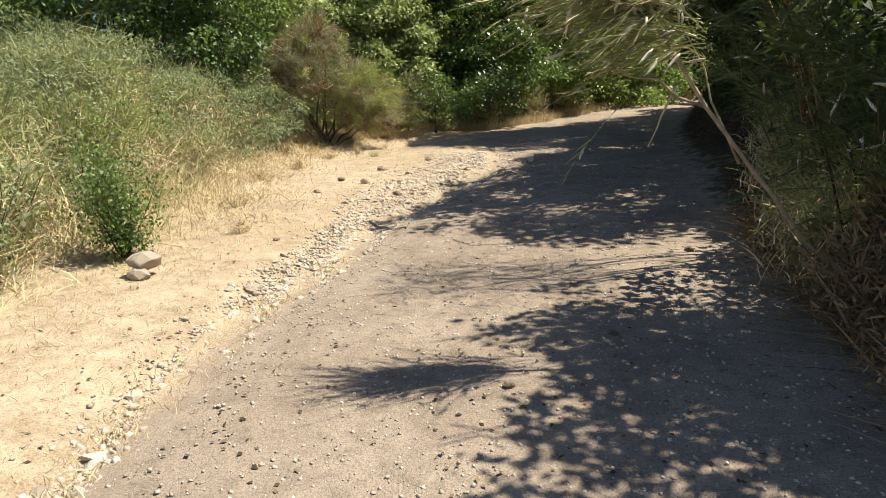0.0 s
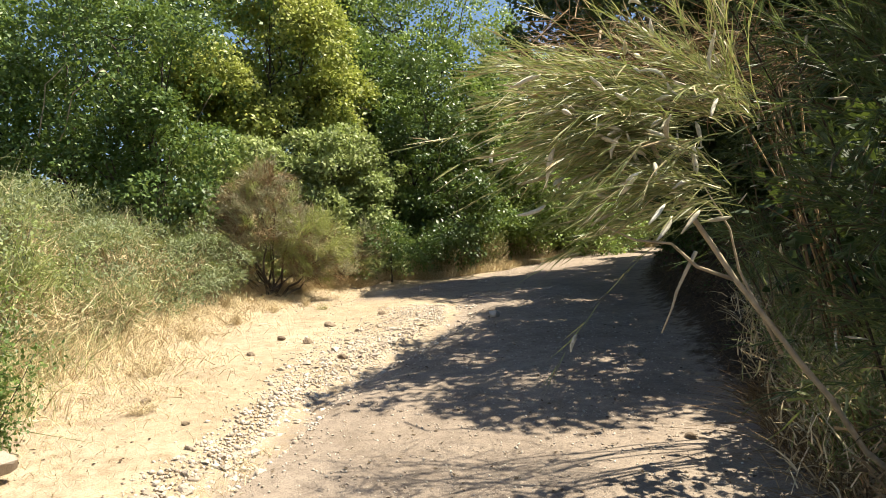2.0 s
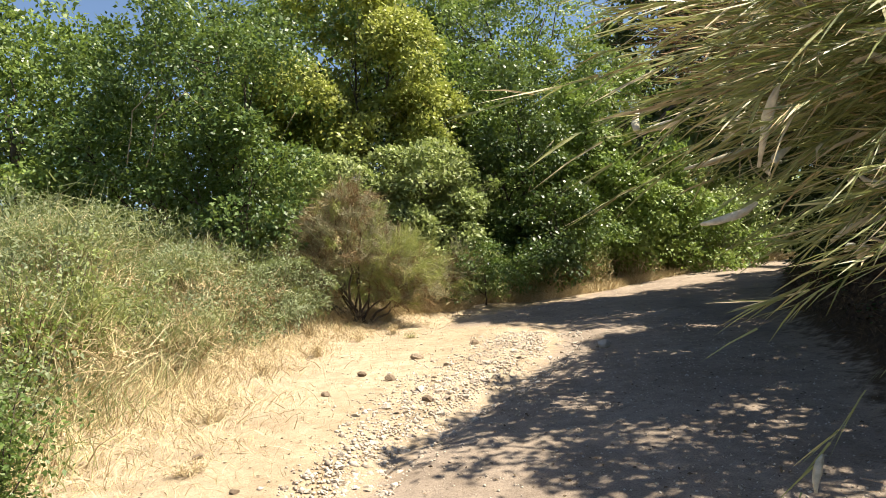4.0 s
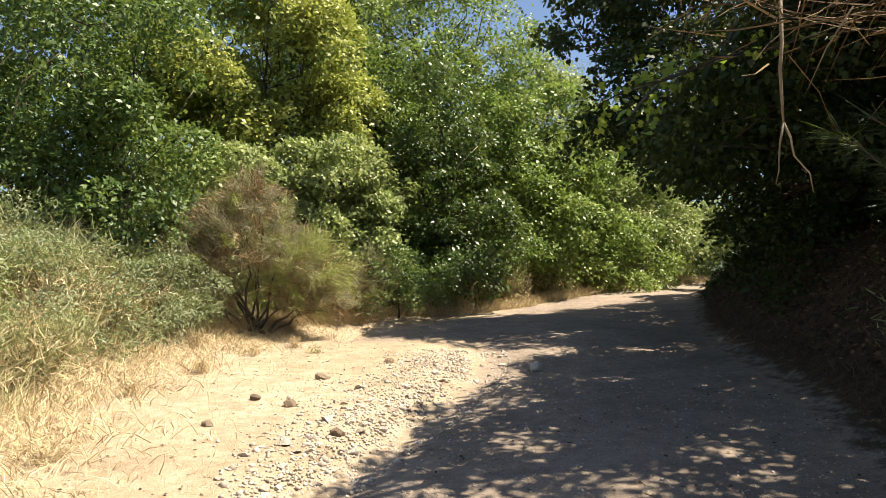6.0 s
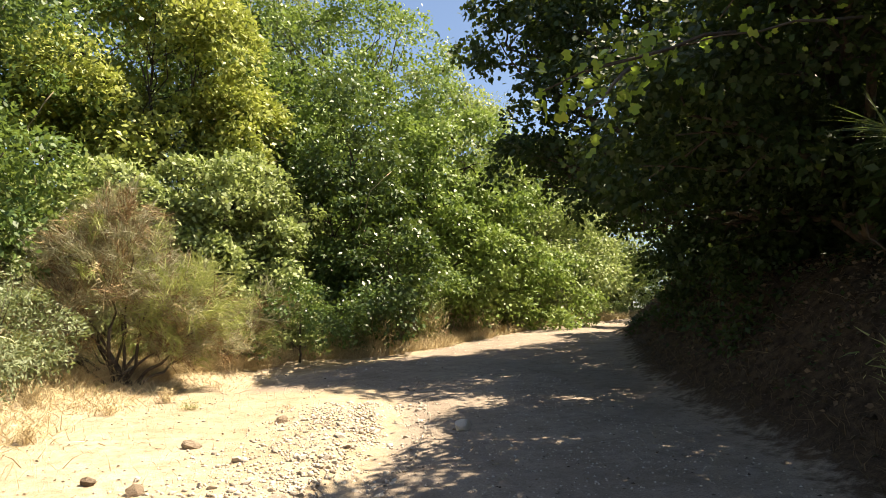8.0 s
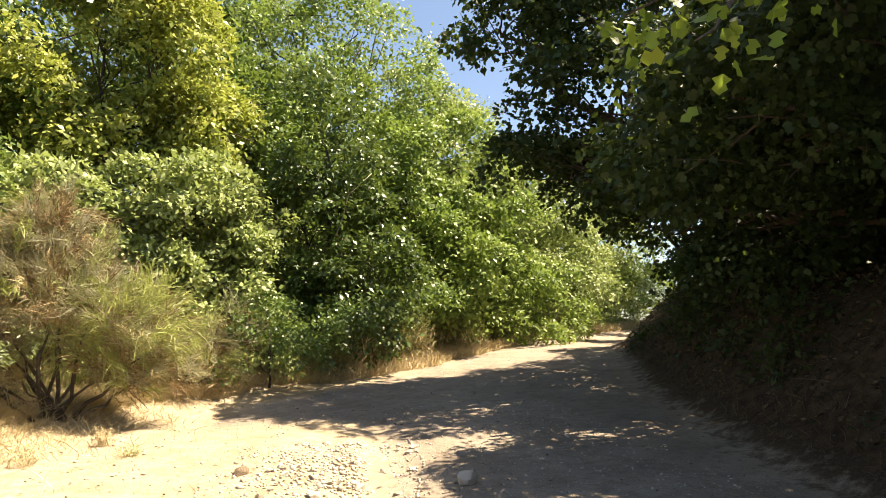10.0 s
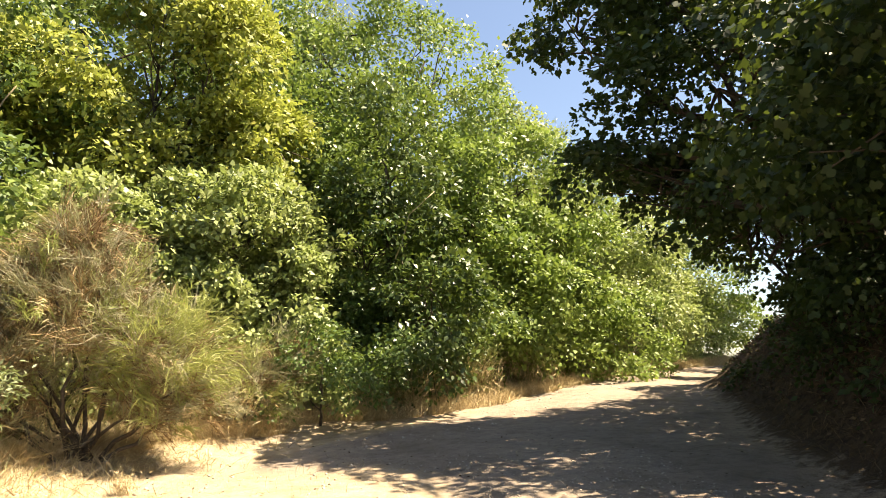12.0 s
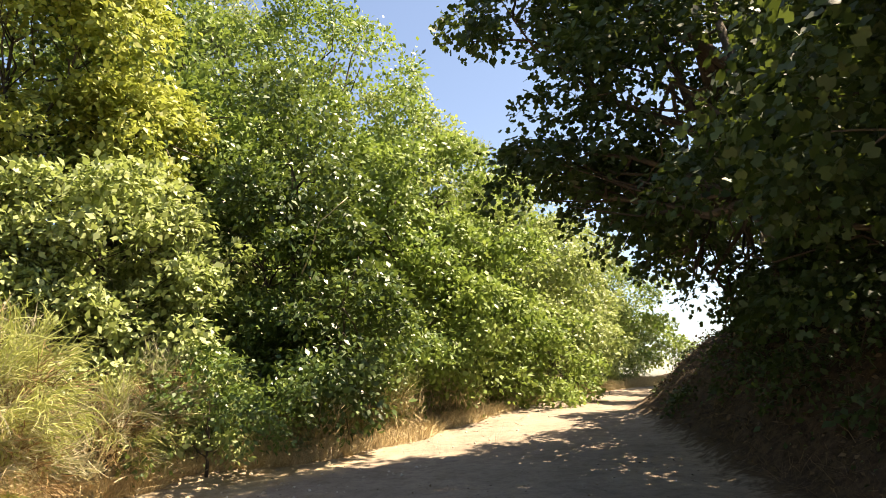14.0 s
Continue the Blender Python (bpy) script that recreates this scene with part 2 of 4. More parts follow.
OVAL = (np.array([[0, 0, 0], [0.30, 0.40, 0.07], [0, 1, -0.06], [-0.30, 0.40, 0.07]]), np.array([[0, 1, 2, 3]]))
NARROW = (np.array([[0, 0, 0], [0.14, 0.45, 0.05], [0, 1, -0.12], [-0.14, 0.45, 0.05]]), np.array([[0, 1, 2, 3]]))
LOBED = (np.array([[0, 0, 0], [0.44, 0.26, 0.05], [0.22, 0.48, 0], [0.36, 0.74, 0.02], [0, 1, -0.08], [-0.36, 0.74, 0.02], [-0.22, 0.48, 0], [-0.44, 0.26, 0.05]]),
         np.array([[0, 1, 2, 3, 4, 5, 6, 7]]))


def leaves(points, axis, up, size, shape):
    tv, tf = shape
    r, a, n = frames_from(axis, up)
    s = np.asarray(size)[:, None, None]
    v = points[:, None, :] + s * (tv[None, :, 0:1] * r[:, None] + tv[None, :, 1:2] * a[:, None] + tv[None, :, 2:3] * n[:, None])
    f = tf[None] + (np.arange(len(points)) * len(tv))[:, None, None]
    return v.reshape(-1, 3), f.reshape(-1, tf.shape[1])


def crown(blobs, count, leaf, shape=OVAL, lump=0.42, droop=0.35, hollow=0.0):
    """Leaves on the outer faces of many small boughs that stand out from a few rounded masses (x, y, z, rx, ry, rz in the
    lane's frame), with gaps between the boughs and a thin scatter of leaves deeper in."""
    blobs = np.array(blobs, float)
    weight = blobs[:, 3] * blobs[:, 5] + blobs[:, 4] * blobs[:, 5] + blobs[:, 3] * blobs[:, 4]
    P, O = [], []
    for b, w in zip(blobs, weight / weight.sum()):
        c = road(b[0], b[1], b[2])
        k = max(6, int(1.15 * (b[3] * b[5] + b[4] * b[5] + b[3] * b[4]) / (lump * lump)))
        d = unit(rng.normal(size=(k, 3)))
        d[:, 2] = np.where(d[:, 2] < -0.5, -d[:, 2], d[:, 2])
        rad = np.where(rng.random(k) < 0.8, rng.uniform(0.72, 1.16, k), rng.uniform(0.25 + hollow, 0.75, k))
        lc = c + d * rad[:, None] * b[3:6]
        lr = lump * rng.uniform(0.4, 1.35, k)
        n = int(count * w)
        pick = rng.choice(k, n, p=lr ** 2 / (lr ** 2).sum())
        deep = rng.random(n) < 0.16
        o = unit(rng.normal(size=(n, 3)) + np.where(deep, 0.0, 0.95)[:, None] * (d[pick] + (0, 0, 0.55)))
        rr = lr[pick] * np.where(deep, rng.uniform(0.0, 0.7, n), rng.uniform(0.72, 1.12, n) + 0.35 * np.maximum(0, rng.normal(size=n) - 1))
        P.append(lc[pick] + o * rr[:, None] * (1.15, 1.15, 0.8))
        O.append(unit(o + 0.5 * d[pick]))
    P, O = np.concatenate(P), np.concatenate(O)
    n = len(P)
    axis = unit(0.8 * O + 0.75 * rng.normal(size=(n, 3)) - (0, 0, droop))
    up = unit(0.8 * O + (0, 0, 0.45) + 0.42 * rng.normal(size=(n, 3)))
    size = leaf * rng.uniform(0.6, 1.4, n)
    return leaves(P, axis, up, size, shape)


def ribbons(base, heading, length, width, bend, segs=3):
    """Thin tapered blades that bow over towards bend."""
    n = len(base)
    heading, bend = unit(heading), np.asarray(bend)
    side = unit(np.cross(heading, unit(rng.normal(size=(n, 3)))) + 1e-6)
    V = []
    for i in range(segs):
        t = i / segs
        p = base + heading * (length * t)[:, None] + bend * (length * t * t)[:, None]
        w = (width * (1 - 0.65 * t) * 0.5)[:, None] * side
        V += [p - w, p + w]
    V.append(base + heading * length[:, None] + bend * length[:, None])
    v = np.stack(V, axis=1)
    m = 2 * segs + 1
    off = (np.arange(n) * m)[:, None, None]
    quads = np.array([[2 * i, 2 * i + 1, 2 * i + 3, 2 * i + 2] for i in range(segs - 1)])
    tri = np.array([[2 * segs - 2, 2 * segs - 1, 2 * segs]])
    return v.reshape(-1, 3), [(quads[None] + off).reshape(-1, 4), (tri[None] + off).reshape(-1, 3)]


def tube(path, radii, sides=7, knobby=0.12):
    """A tapered limb along a bent line."""
    path = np.array(path, float)
    V, F = [], []
    for i, p in enumerate(path):
        d = unit(path[min(i + 1, len(path) - 1)] - path[max(i - 1, 0)])
        a = unit(np.cross(d, (0.31, 0.2, 0.93)))
        b = np.cross(d, a)
        for k in range(sides):
            q = 2 * math.pi * k / sides
            V.append(p + radii[i] * (1 + knobby * rng.uniform(-1, 1)) * (math.cos(q) * a + math.sin(q) * b))
    for i in range(len(path) - 1):
        for k in range(sides):
            j = (k + 1) % sides
            F.append([i * sides + k, i * sides + j, (i + 1) * sides + j, (i + 1) * sides + k])
    V.append(path[-1])
    V.append(path[0])
    last = (len(path) - 1) * sides
    T = [[last + k, last + (k + 1) % sides, len(V) - 2] for k in range(sides)] + [[(k + 1) % sides, k, len(V) - 1] for k in range(sides)]
    return np.array(V), [np.array(F), np.array(T)]


def bent(a, b, steps=6, sway=0.12):
    """A crooked line from a to b."""
    a, b = np.array(a, float), np.array(b, float)
    L = np.linalg.norm(b - a)
    pts = [a + (b - a) * t for t in np.linspace(0, 1, steps)]
    return [p + (0 if i in (0, steps - 1) else 1) * rng.normal(size=3) * sway * L / steps for i, p in enumerate(pts)]


def join(pieces):
    """One block of vertices and faces from several."""
    V, F, off = [], {}, 0
    for v, fs in pieces:
        for f in (fs if isinstance(fs, list) else [fs]):
            if len(f):
                F.setdefault(f.shape[1], []).append(f + off)
        V.append(v)
        off += len(v)
    return np.concatenate(V), [np.concatenate(b) for b in F.values()]


# ---- the ground ----


def stretched(n, near, far, centre):
    """Steps that are close together near the centre and widen to the horizon."""
    t = np.linspace(-1, 1, n)
    k = math.asinh(far / near)
    return centre + near * np.sinh(k * t)


def build_ground():
    xs, ys = stretched(300, 6.0, 2600.0, 0.3), stretched(350, 8.0, 2600.0, 7.0)
    X, Y = np.meshgrid(xs, ys)
    v = road(X, Y, ground_height(X, Y)).reshape(-1, 3)
    nx, ny = len(xs), len(ys)
    i = (np.arange(ny - 1)[:, None] * nx + np.arange(nx - 1)[None]).ravel()
    me = np_mesh("ground", v, np.stack([i, i + 1, i + nx + 1, i + nx], axis=1), EARTH, True)
    g, b, h = np.interp(Y, GULLY_Y, GULLY_X), np.interp(Y, BANK_Y, BANK_X), np.interp(Y, HEDGE_Y, HEDGE_X)
    verge = smooth(0.55, -0.55, X - g) * (1 - smooth(12.0, 14.0, Y)) + smooth(2.1, 1.1, X - h) * smooth(12.0, 14.0, Y)
    # Past y 5.5 this tone reaches onto the lane, as litter and painted shade.
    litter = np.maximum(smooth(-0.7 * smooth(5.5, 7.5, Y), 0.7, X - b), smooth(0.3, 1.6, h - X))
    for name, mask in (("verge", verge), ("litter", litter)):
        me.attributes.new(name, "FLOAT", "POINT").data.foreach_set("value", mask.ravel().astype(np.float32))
    tagged(new("ground", me), "dusty sunlit dirt lane with straw-coloured verge and shaded bank", "dirt lane", kind="structure")


build_ground()

# ---- trees and shrubs ----


def plant(name, label, category, foot, blobs, count, leaf, mat, shape=OVAL, stems=(), lump=0.42, group="", droop=0.35, girth=0.05, bark=None, twigs=True, skirt=False, full=1.0):
    """A tree or shrub: trunk, limbs that reach into its masses, and a crown of single leaves."""
    base = on_ground(foot[0], foot[1], -0.03)
    ob = thing(name, base, label, category, group)
    if skirt:
        blobs = list(blobs) + [(q[0] + (0.10 if q[0] < -2.5 else 0.28) * q[2] ** 0.7, q[1] - 0.30 * q[2] ** 0.7, 0.42 * q[2], 0.9 * q[3], 0.85 * q[4], 0.42 * q[2]) for q in blobs if q[2] - q[5] > 0.4]
    v, f = crown(blobs, int(count * full), leaf, shape, lump, droop)
    hang("crown", np_mesh("crown", v, f, mat), ob)
    bark = bark or BARK
    top = np.array(blobs[0][:3], float)
    main = [base] + [road(*p) for p in stems] if len(stems) else [base, 0.55 * base + 0.45 * road(*top), road(*top)]
    line = []
    for a, b in zip(main[:-1], main[1:]):
        line += bent(a, b, 5, 0.1)[:-1]
    line.append(main[-1])
    radii = np.linspace(girth, girth * 0.3, len(line))
    hang("trunk", np_mesh("trunk", *tube(line, radii, 8), bark, True), ob)
    for i, b in enumerate(blobs):
        start = line[int(len(line) * rng.uniform(0.35, 0.8))]
        end = road(b[0], b[1], b[2] + 0.3 * b[5])
        limb = bent(start, end, 6, 0.25)
        pieces = [tube(limb, np.linspace(girth * 0.45, girth * 0.1, 6), 6)]
        if twigs:
            for k in range(7):
                s = limb[rng.integers(2, 6)]
                d = unit(rng.normal(size=3)) * np.array(b[3:6])
                pieces.append(tube(bent(s, road(b[0], b[1], b[2]) + 0.85 * d, 5, 0.3), np.linspace(girth * 0.16, girth * 0.05, 5), 4))
        hang("limb", np_mesh("limb", *join(pieces), bark, True), ob)
    return ob


G = "hedge of trees and shrubs along the lane"
plant("yellow_green_tree", "yellow-green leafy tree at the back of the sunny verge", "tree", (-3.1, 17.4),
      [(-3.66, 16.9, 4.5, 1.45, 1.1, 1.2), (-2.1, 17.3, 5.1, 1.1, 1.0, 1.1), (-2.9, 17.5, 6.1, 1.3, 1.0, 1.0), (-2.66, 17.1, 3.7, 1.4, 0.8, 0.85), (-4.3, 16.7, 3.4, 1.0, 0.7, 0.85), (-1.1, 17.7, 4.1, 0.85, 0.7, 0.75)], 21000, 0.10, LEAF_YELLOW, group=G, full=1.8, girth=0.11, lump=0.5)
plant("leafy_shrub", "pale green leafy shrub spilling over the dry bush", "shrub", (-1.4, 16.6),
      [(-1.4, 16.1, 2.5, 1.1, 0.8, 0.75), (-0.45, 16.3, 2.5, 0.65, 0.5, 0.4), (-2.3, 15.6, 2.2, 0.9, 0.7, 0.6), (-0.9, 16.3, 1.6, 1.0, 0.6, 0.7), (-3.1, 15.5, 2.4, 1.1, 0.8, 0.8), (-2.4, 15.6, 1.2, 1.5, 0.6, 0.9),
       (-1.2, 16.0, 0.9, 0.9, 0.5, 0.7), (-4.0, 15.0, 1.6, 0.9, 0.7, 0.7)], 30000, 0.09, LEAF_PALE, group=G, lump=0.34)
plant("grey_tree", "tall grey-green tree rising behind the hedge", "tree", (-1.6, 25.0),
      [(-1.5, 24.8, 7.0, 2.6, 1.8, 3.0), (-3.8, 24.5, 6.5, 2.2, 1.6, 2.6)], 15000, 0.17, LEAF_GREY, NARROW, group=G, skirt=True, full=1.6, girth=0.2, lump=0.6)
plant("green_tree", "tall mid-green tree with a ragged top", "tree", (0.9, 21.6),
      [(0.7, 21.4, 5.2, 1.8, 1.4, 1.9), (1.9, 22.6, 7.4, 1.5, 1.3, 1.7), (-0.3, 20.6, 4.4, 1.3, 1.0, 1.4), (0.0, 22.8, 8.0, 1.7, 1.2, 1.7), (-1.9, 21.8, 7.2, 1.7, 1.1, 1.8)], 30000, 0.11, LEAF_MID, group=G, skirt=True, full=1.6, girth=0.17, lump=0.5)
plant("green_tree", "slender green tree with feathery twigs against the sky", "tree", (3.7, 23.6),
      [(3.5, 23.4, 5.6, 1.3, 1.2, 1.7), (4.4, 23.4, 6.0, 0.8, 0.8, 1.1), (5.0, 24.0, 5.4, 1.1, 1.0, 1.1)], 12000, 0.11, LEAF_OLIVE, group=G, skirt=True, full=1.6, girth=0.12, lump=0.4)
plant("bare_tree", "thin distant tree with sparse grey leaves", "tree", (6.9, 29.5),
      [(6.8, 29.0, 6.4, 1.3, 1.0, 2.2), (8.0, 29.5, 5.2, 1.0, 1.0, 1.8)], 2600, 0.11, LEAF_GREY, NARROW, group=G, girth=0.09, lump=0.35)
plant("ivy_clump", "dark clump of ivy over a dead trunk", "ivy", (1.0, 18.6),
      [(0.75, 17.6, 3.6, 0.75, 0.8, 1.4), (1.0, 17.6, 2.2, 0.8, 0.8, 1.3), (0.2, 17.4, 2.6, 0.5, 0.6, 1.0)], 12000, 0.09, LEAF_IVY_SHADED, group=G, skirt=True, full=1.6, girth=0.1)
plant("leafy_tree", "bright green leafy tree lit by the sun", "tree", (3.4, 20.8),
      [(2.6, 19.8, 3.5, 1.0, 0.9, 1.5), (4.0, 21.2, 3.9, 1.6, 1.2, 1.7), (3.4, 20.4, 2.2, 1.5, 1.0, 1.2)], 20000, 0.105, LEAF_MID, group=G, skirt=True, full=1.6, girth=0.12, lump=0.48)
plant("leafy_tree", "sunny olive-green tree overhanging the lane's edge", "tree", (6.6, 24.2),
      [(6.3, 23.6, 3.8, 1.6, 1.2, 1.8), (7.6, 24.6, 3.4, 1.3, 1.0, 1.5)], 13000, 0.11, LEAF_OLIVE, group=G, skirt=True, full=1.6, girth=0.12, lump=0.45)
plant("leafy_shrub", "bright green shrub with boughs reaching over the verge", "shrub", (4.2, 20.6),
      [(3.9, 20.1, 1.35, 1.3, 0.8, 0.7), (5.2, 21.2, 1.6, 1.1, 0.8, 0.6), (6.3, 21.6, 1.6, 0.7, 0.4, 0.3), (2.4, 19.0, 1.2, 1.0, 0.7, 0.8)], 11000, 0.1, LEAF_MID, group=G, skirt=True, full=1.6, droop=0.1)
plant("leafy_shrub", "far green shrub where the lane bends", "shrub", (10.6, 28.0),
      [(10.4, 28.0, 3.4, 1.5, 1.2, 2.2), (8.9, 26.6, 3.0, 1.3, 1.0, 2.0), (9.8, 26.9, 1.6, 1.0, 0.8, 1.2), (9.6, 26.4, 0.9, 0.9, 0.7, 0.7)], 9000, 0.12, LEAF_OLIVE, group=G, skirt=True, full=1.6)
plant("leafy_shrub", "small far green shrub by the lane's crest", "shrub", (13.0, 30.0),
      [(12.5, 29.2, 2.8, 1.3, 1.0, 1.9), (14.2, 30.6, 2.5, 1.2, 1.0, 1.7), (11.9, 28.4, 1.2, 0.8, 0.7, 1.0)], 8000, 0.12, LEAF_MID, group=G, skirt=True, full=1.6)
for i in range(13):
    yy = 15.6 + 0.85 * i
    xx = float(np.interp(yy, HEDGE_Y, HEDGE_X)) + rng.uniform(-0.15, 0.25)
    hh = rng.uniform(0.5, 1.3)
    plant("foot_shrub", "pale weedy shrub leaning out of the hedge's foot", "shrub", (xx, yy), [(xx, yy, 0.55 * hh, 0.5, 0.4, 0.5 * hh), (xx - 0.4, yy + 0.4, 0.9 * hh, 0.5, 0.4, 0.45 * hh)],
          2600, 0.075, (LEAF_PALE, LEAF_GREY, LEAF_OLIVE)[i % 3], (OVAL, NARROW, OVAL)[i % 3], group=G, lump=0.22, girth=0.015, twigs=False)
plant("small_shrub", "low dark green shrub in dappled shade", "shrub", (-0.1, 15.4),
      [(-0.1, 15.4, 0.75, 0.5, 0.4, 0.6), (0.35, 15.7, 0.5, 0.4, 0.4, 0.4), (-0.45, 15.3, 0.45, 0.35, 0.35, 0.4)], 5200, 0.06, LEAF_DARK, group=G, lump=0.25, girth=0.02)
plant("creeper_column", "dead trunk draped in dark green creeper", "creeper", (-4.6, 13.9),
      [(-4.5, 13.8, 2.6, 0.75, 0.7, 1.5), (-4.2, 13.8, 4.2, 0.8, 0.7, 1.1), (-5.3, 14.0, 4.6, 0.9, 0.8, 1.2)], 11000, 0.085, LEAF_DARK, group=G, skirt=True, full=1.6, girth=0.1)
plant("creeper_column", "tall bank of creeper with deep dark hollows", "creeper", (-6.3, 14.8),
      [(-6.3, 14.7, 2.6, 0.9, 0.8, 2.0), (-6.6, 15.0, 5.2, 1.4, 1.0, 1.6), (-7.7, 14.4, 3.2, 0.9, 0.9, 2.4)], 13000, 0.09, LEAF_DARK, group=G, skirt=True, full=1.6, girth=0.1)
plant("green_tree", "broad mid-green tree at the hedge's end", "tree", (-9.5, 15.5),
      [(-9.6, 15.0, 4.0, 2.0, 1.6, 2.4), (-11.8, 14.0, 3.4, 2.2, 1.8, 2.6), (-8.6, 14.4, 1.6, 1.4, 1.0, 1.4)], 17000, 0.11, LEAF_MID, group=G, skirt=True, full=1.6, girth=0.18, lump=0.55)
plant("green_tree", "tall leafy tree behind the creeper", "tree", (-4.0, 18.5),
      [(-4.4, 18.2, 5.6, 2.0, 1.5, 2.2), (-6.8, 18.5, 6.6, 2.2, 1.6, 2.2), (-1.5, 19.2, 5.0, 1.6, 1.2, 1.6)], 20000, 0.11, LEAF_DARK, group=G, skirt=True, full=1.6, girth=0.2, lump=0.55)
plant("leafy_shrub", "dense green shrub filling the hedge's foot", "shrub", (-3.2, 15.4),
      [(-3.4, 15.0, 1.7, 1.2, 0.7, 1.1), (-4.6, 14.4, 1.2, 1.2, 0.7, 0.9), (-2.2, 15.6, 1.2, 1.0, 0.6, 0.9)], 10000, 0.08, LEAF_OLIVE, group=G, skirt=True, full=1.6, lump=0.35)
plant("leafy_shrub", "dark undergrowth at the hedge's foot", "shrub", (0.6, 17.6),
      [(0.2, 17.2, 1.0, 0.9, 0.6, 0.9), (1.9, 18.2, 1.0, 0.9, 0.6, 0.8), (7.6, 24.0, 1.2, 1.0, 0.6, 1.0)], 7000, 0.075, LEAF_DARK, group=G, skirt=True, full=1.6, lump=0.35)

# Backing foliage in the deepened ivy green, painting shade into the hedge's gaps.
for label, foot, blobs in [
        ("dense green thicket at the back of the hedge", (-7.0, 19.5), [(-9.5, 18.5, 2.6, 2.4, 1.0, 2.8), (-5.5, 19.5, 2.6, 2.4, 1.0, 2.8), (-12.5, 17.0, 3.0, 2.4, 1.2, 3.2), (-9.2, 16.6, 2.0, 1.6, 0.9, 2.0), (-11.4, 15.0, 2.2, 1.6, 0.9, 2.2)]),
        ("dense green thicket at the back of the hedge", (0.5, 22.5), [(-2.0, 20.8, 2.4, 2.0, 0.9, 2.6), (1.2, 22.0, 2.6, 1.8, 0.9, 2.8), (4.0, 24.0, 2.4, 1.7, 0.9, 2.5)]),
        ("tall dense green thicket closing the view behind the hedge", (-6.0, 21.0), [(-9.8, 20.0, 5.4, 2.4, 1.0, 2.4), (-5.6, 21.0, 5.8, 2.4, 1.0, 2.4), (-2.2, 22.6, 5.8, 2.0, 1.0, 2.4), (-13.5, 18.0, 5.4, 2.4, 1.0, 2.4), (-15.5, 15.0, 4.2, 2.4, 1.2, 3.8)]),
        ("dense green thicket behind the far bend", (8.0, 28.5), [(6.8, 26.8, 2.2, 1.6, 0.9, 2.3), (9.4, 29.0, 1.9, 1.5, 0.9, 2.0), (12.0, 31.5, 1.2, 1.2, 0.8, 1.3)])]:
    plant("thicket", label, "thicket", foot, blobs, 11000, 0.20, LEAF_IVY_SHADED, group=G, lump=0.7, girth=0.1, twigs=False)

for i in range(11):
    yy = 14.6 + 1.35 * i
    xx = float(np.interp(yy, HEDGE_Y, HEDGE_X))
    plant("undergrowth_shrub", "leafy undergrowth closing the foot of the hedge", "shrub", (xx - 1.0, yy + 1.0),
          [(xx - 1.1, yy + 1.0, 1.2, 0.95, 0.6, 1.2), (xx - 0.5, yy + 0.6, 0.55, 0.65, 0.45, 0.5)], 5600, 0.085, (LEAF_PALE, LEAF_OLIVE, LEAF_PALE, LEAF_GREY)[i % 4], group=G, lump=0.3, girth=0.02, twigs=False)
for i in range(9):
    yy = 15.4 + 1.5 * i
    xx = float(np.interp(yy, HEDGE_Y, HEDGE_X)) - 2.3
    plant("undergrowth_shrub", "undergrowth deep inside the hedge, shade put into its leaves", "shrub", (xx, yy + 2.0), [(xx, yy + 1.9, 0.95, 1.3, 0.7, 1.05)], 2400, 0.14, LEAF_IVY_SHADED, group=G, lump=0.4, girth=0.02, twigs=False)
R = "trees on the shaded bank"
plant("oak_tree", "spreading oak leaning over the lane from the bank, shade in its leaf colour", "tree", (6.8, 13.4),
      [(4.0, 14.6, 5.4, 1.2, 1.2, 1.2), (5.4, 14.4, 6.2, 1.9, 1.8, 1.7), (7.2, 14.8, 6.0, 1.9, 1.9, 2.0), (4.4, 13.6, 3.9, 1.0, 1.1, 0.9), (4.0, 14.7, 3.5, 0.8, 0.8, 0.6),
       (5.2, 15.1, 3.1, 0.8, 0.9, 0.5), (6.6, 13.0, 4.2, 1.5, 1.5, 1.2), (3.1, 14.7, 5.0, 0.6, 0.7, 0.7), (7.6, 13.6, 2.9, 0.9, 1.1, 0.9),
       (3.9, 15.0, 3.2, 0.7, 0.7, 0.6), (4.7, 15.2, 2.8, 0.7, 0.7, 0.45), (5.7, 15.5, 2.55, 0.55, 0.55, 0.3), (6.4, 16.2, 2.55, 0.6, 0.6, 0.3), (7.2, 16.3, 1.95, 0.35, 0.4, 0.5), (7.1, 14.9, 2.0, 0.45, 0.5, 0.7), (6.6, 14.3, 1.9, 0.5, 0.6, 0.6), (7.6, 15.6, 1.7, 0.5, 0.6, 0.7), (8.5, 16.6, 1.9, 0.6, 0.6, 0.8), (6.2, 13.2, 2.2, 0.8, 0.8, 0.8)], 56000, 0.085, LEAF_OAK_SHADED, LOBED,
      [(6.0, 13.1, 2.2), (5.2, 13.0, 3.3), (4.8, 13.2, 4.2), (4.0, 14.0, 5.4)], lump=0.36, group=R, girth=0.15)
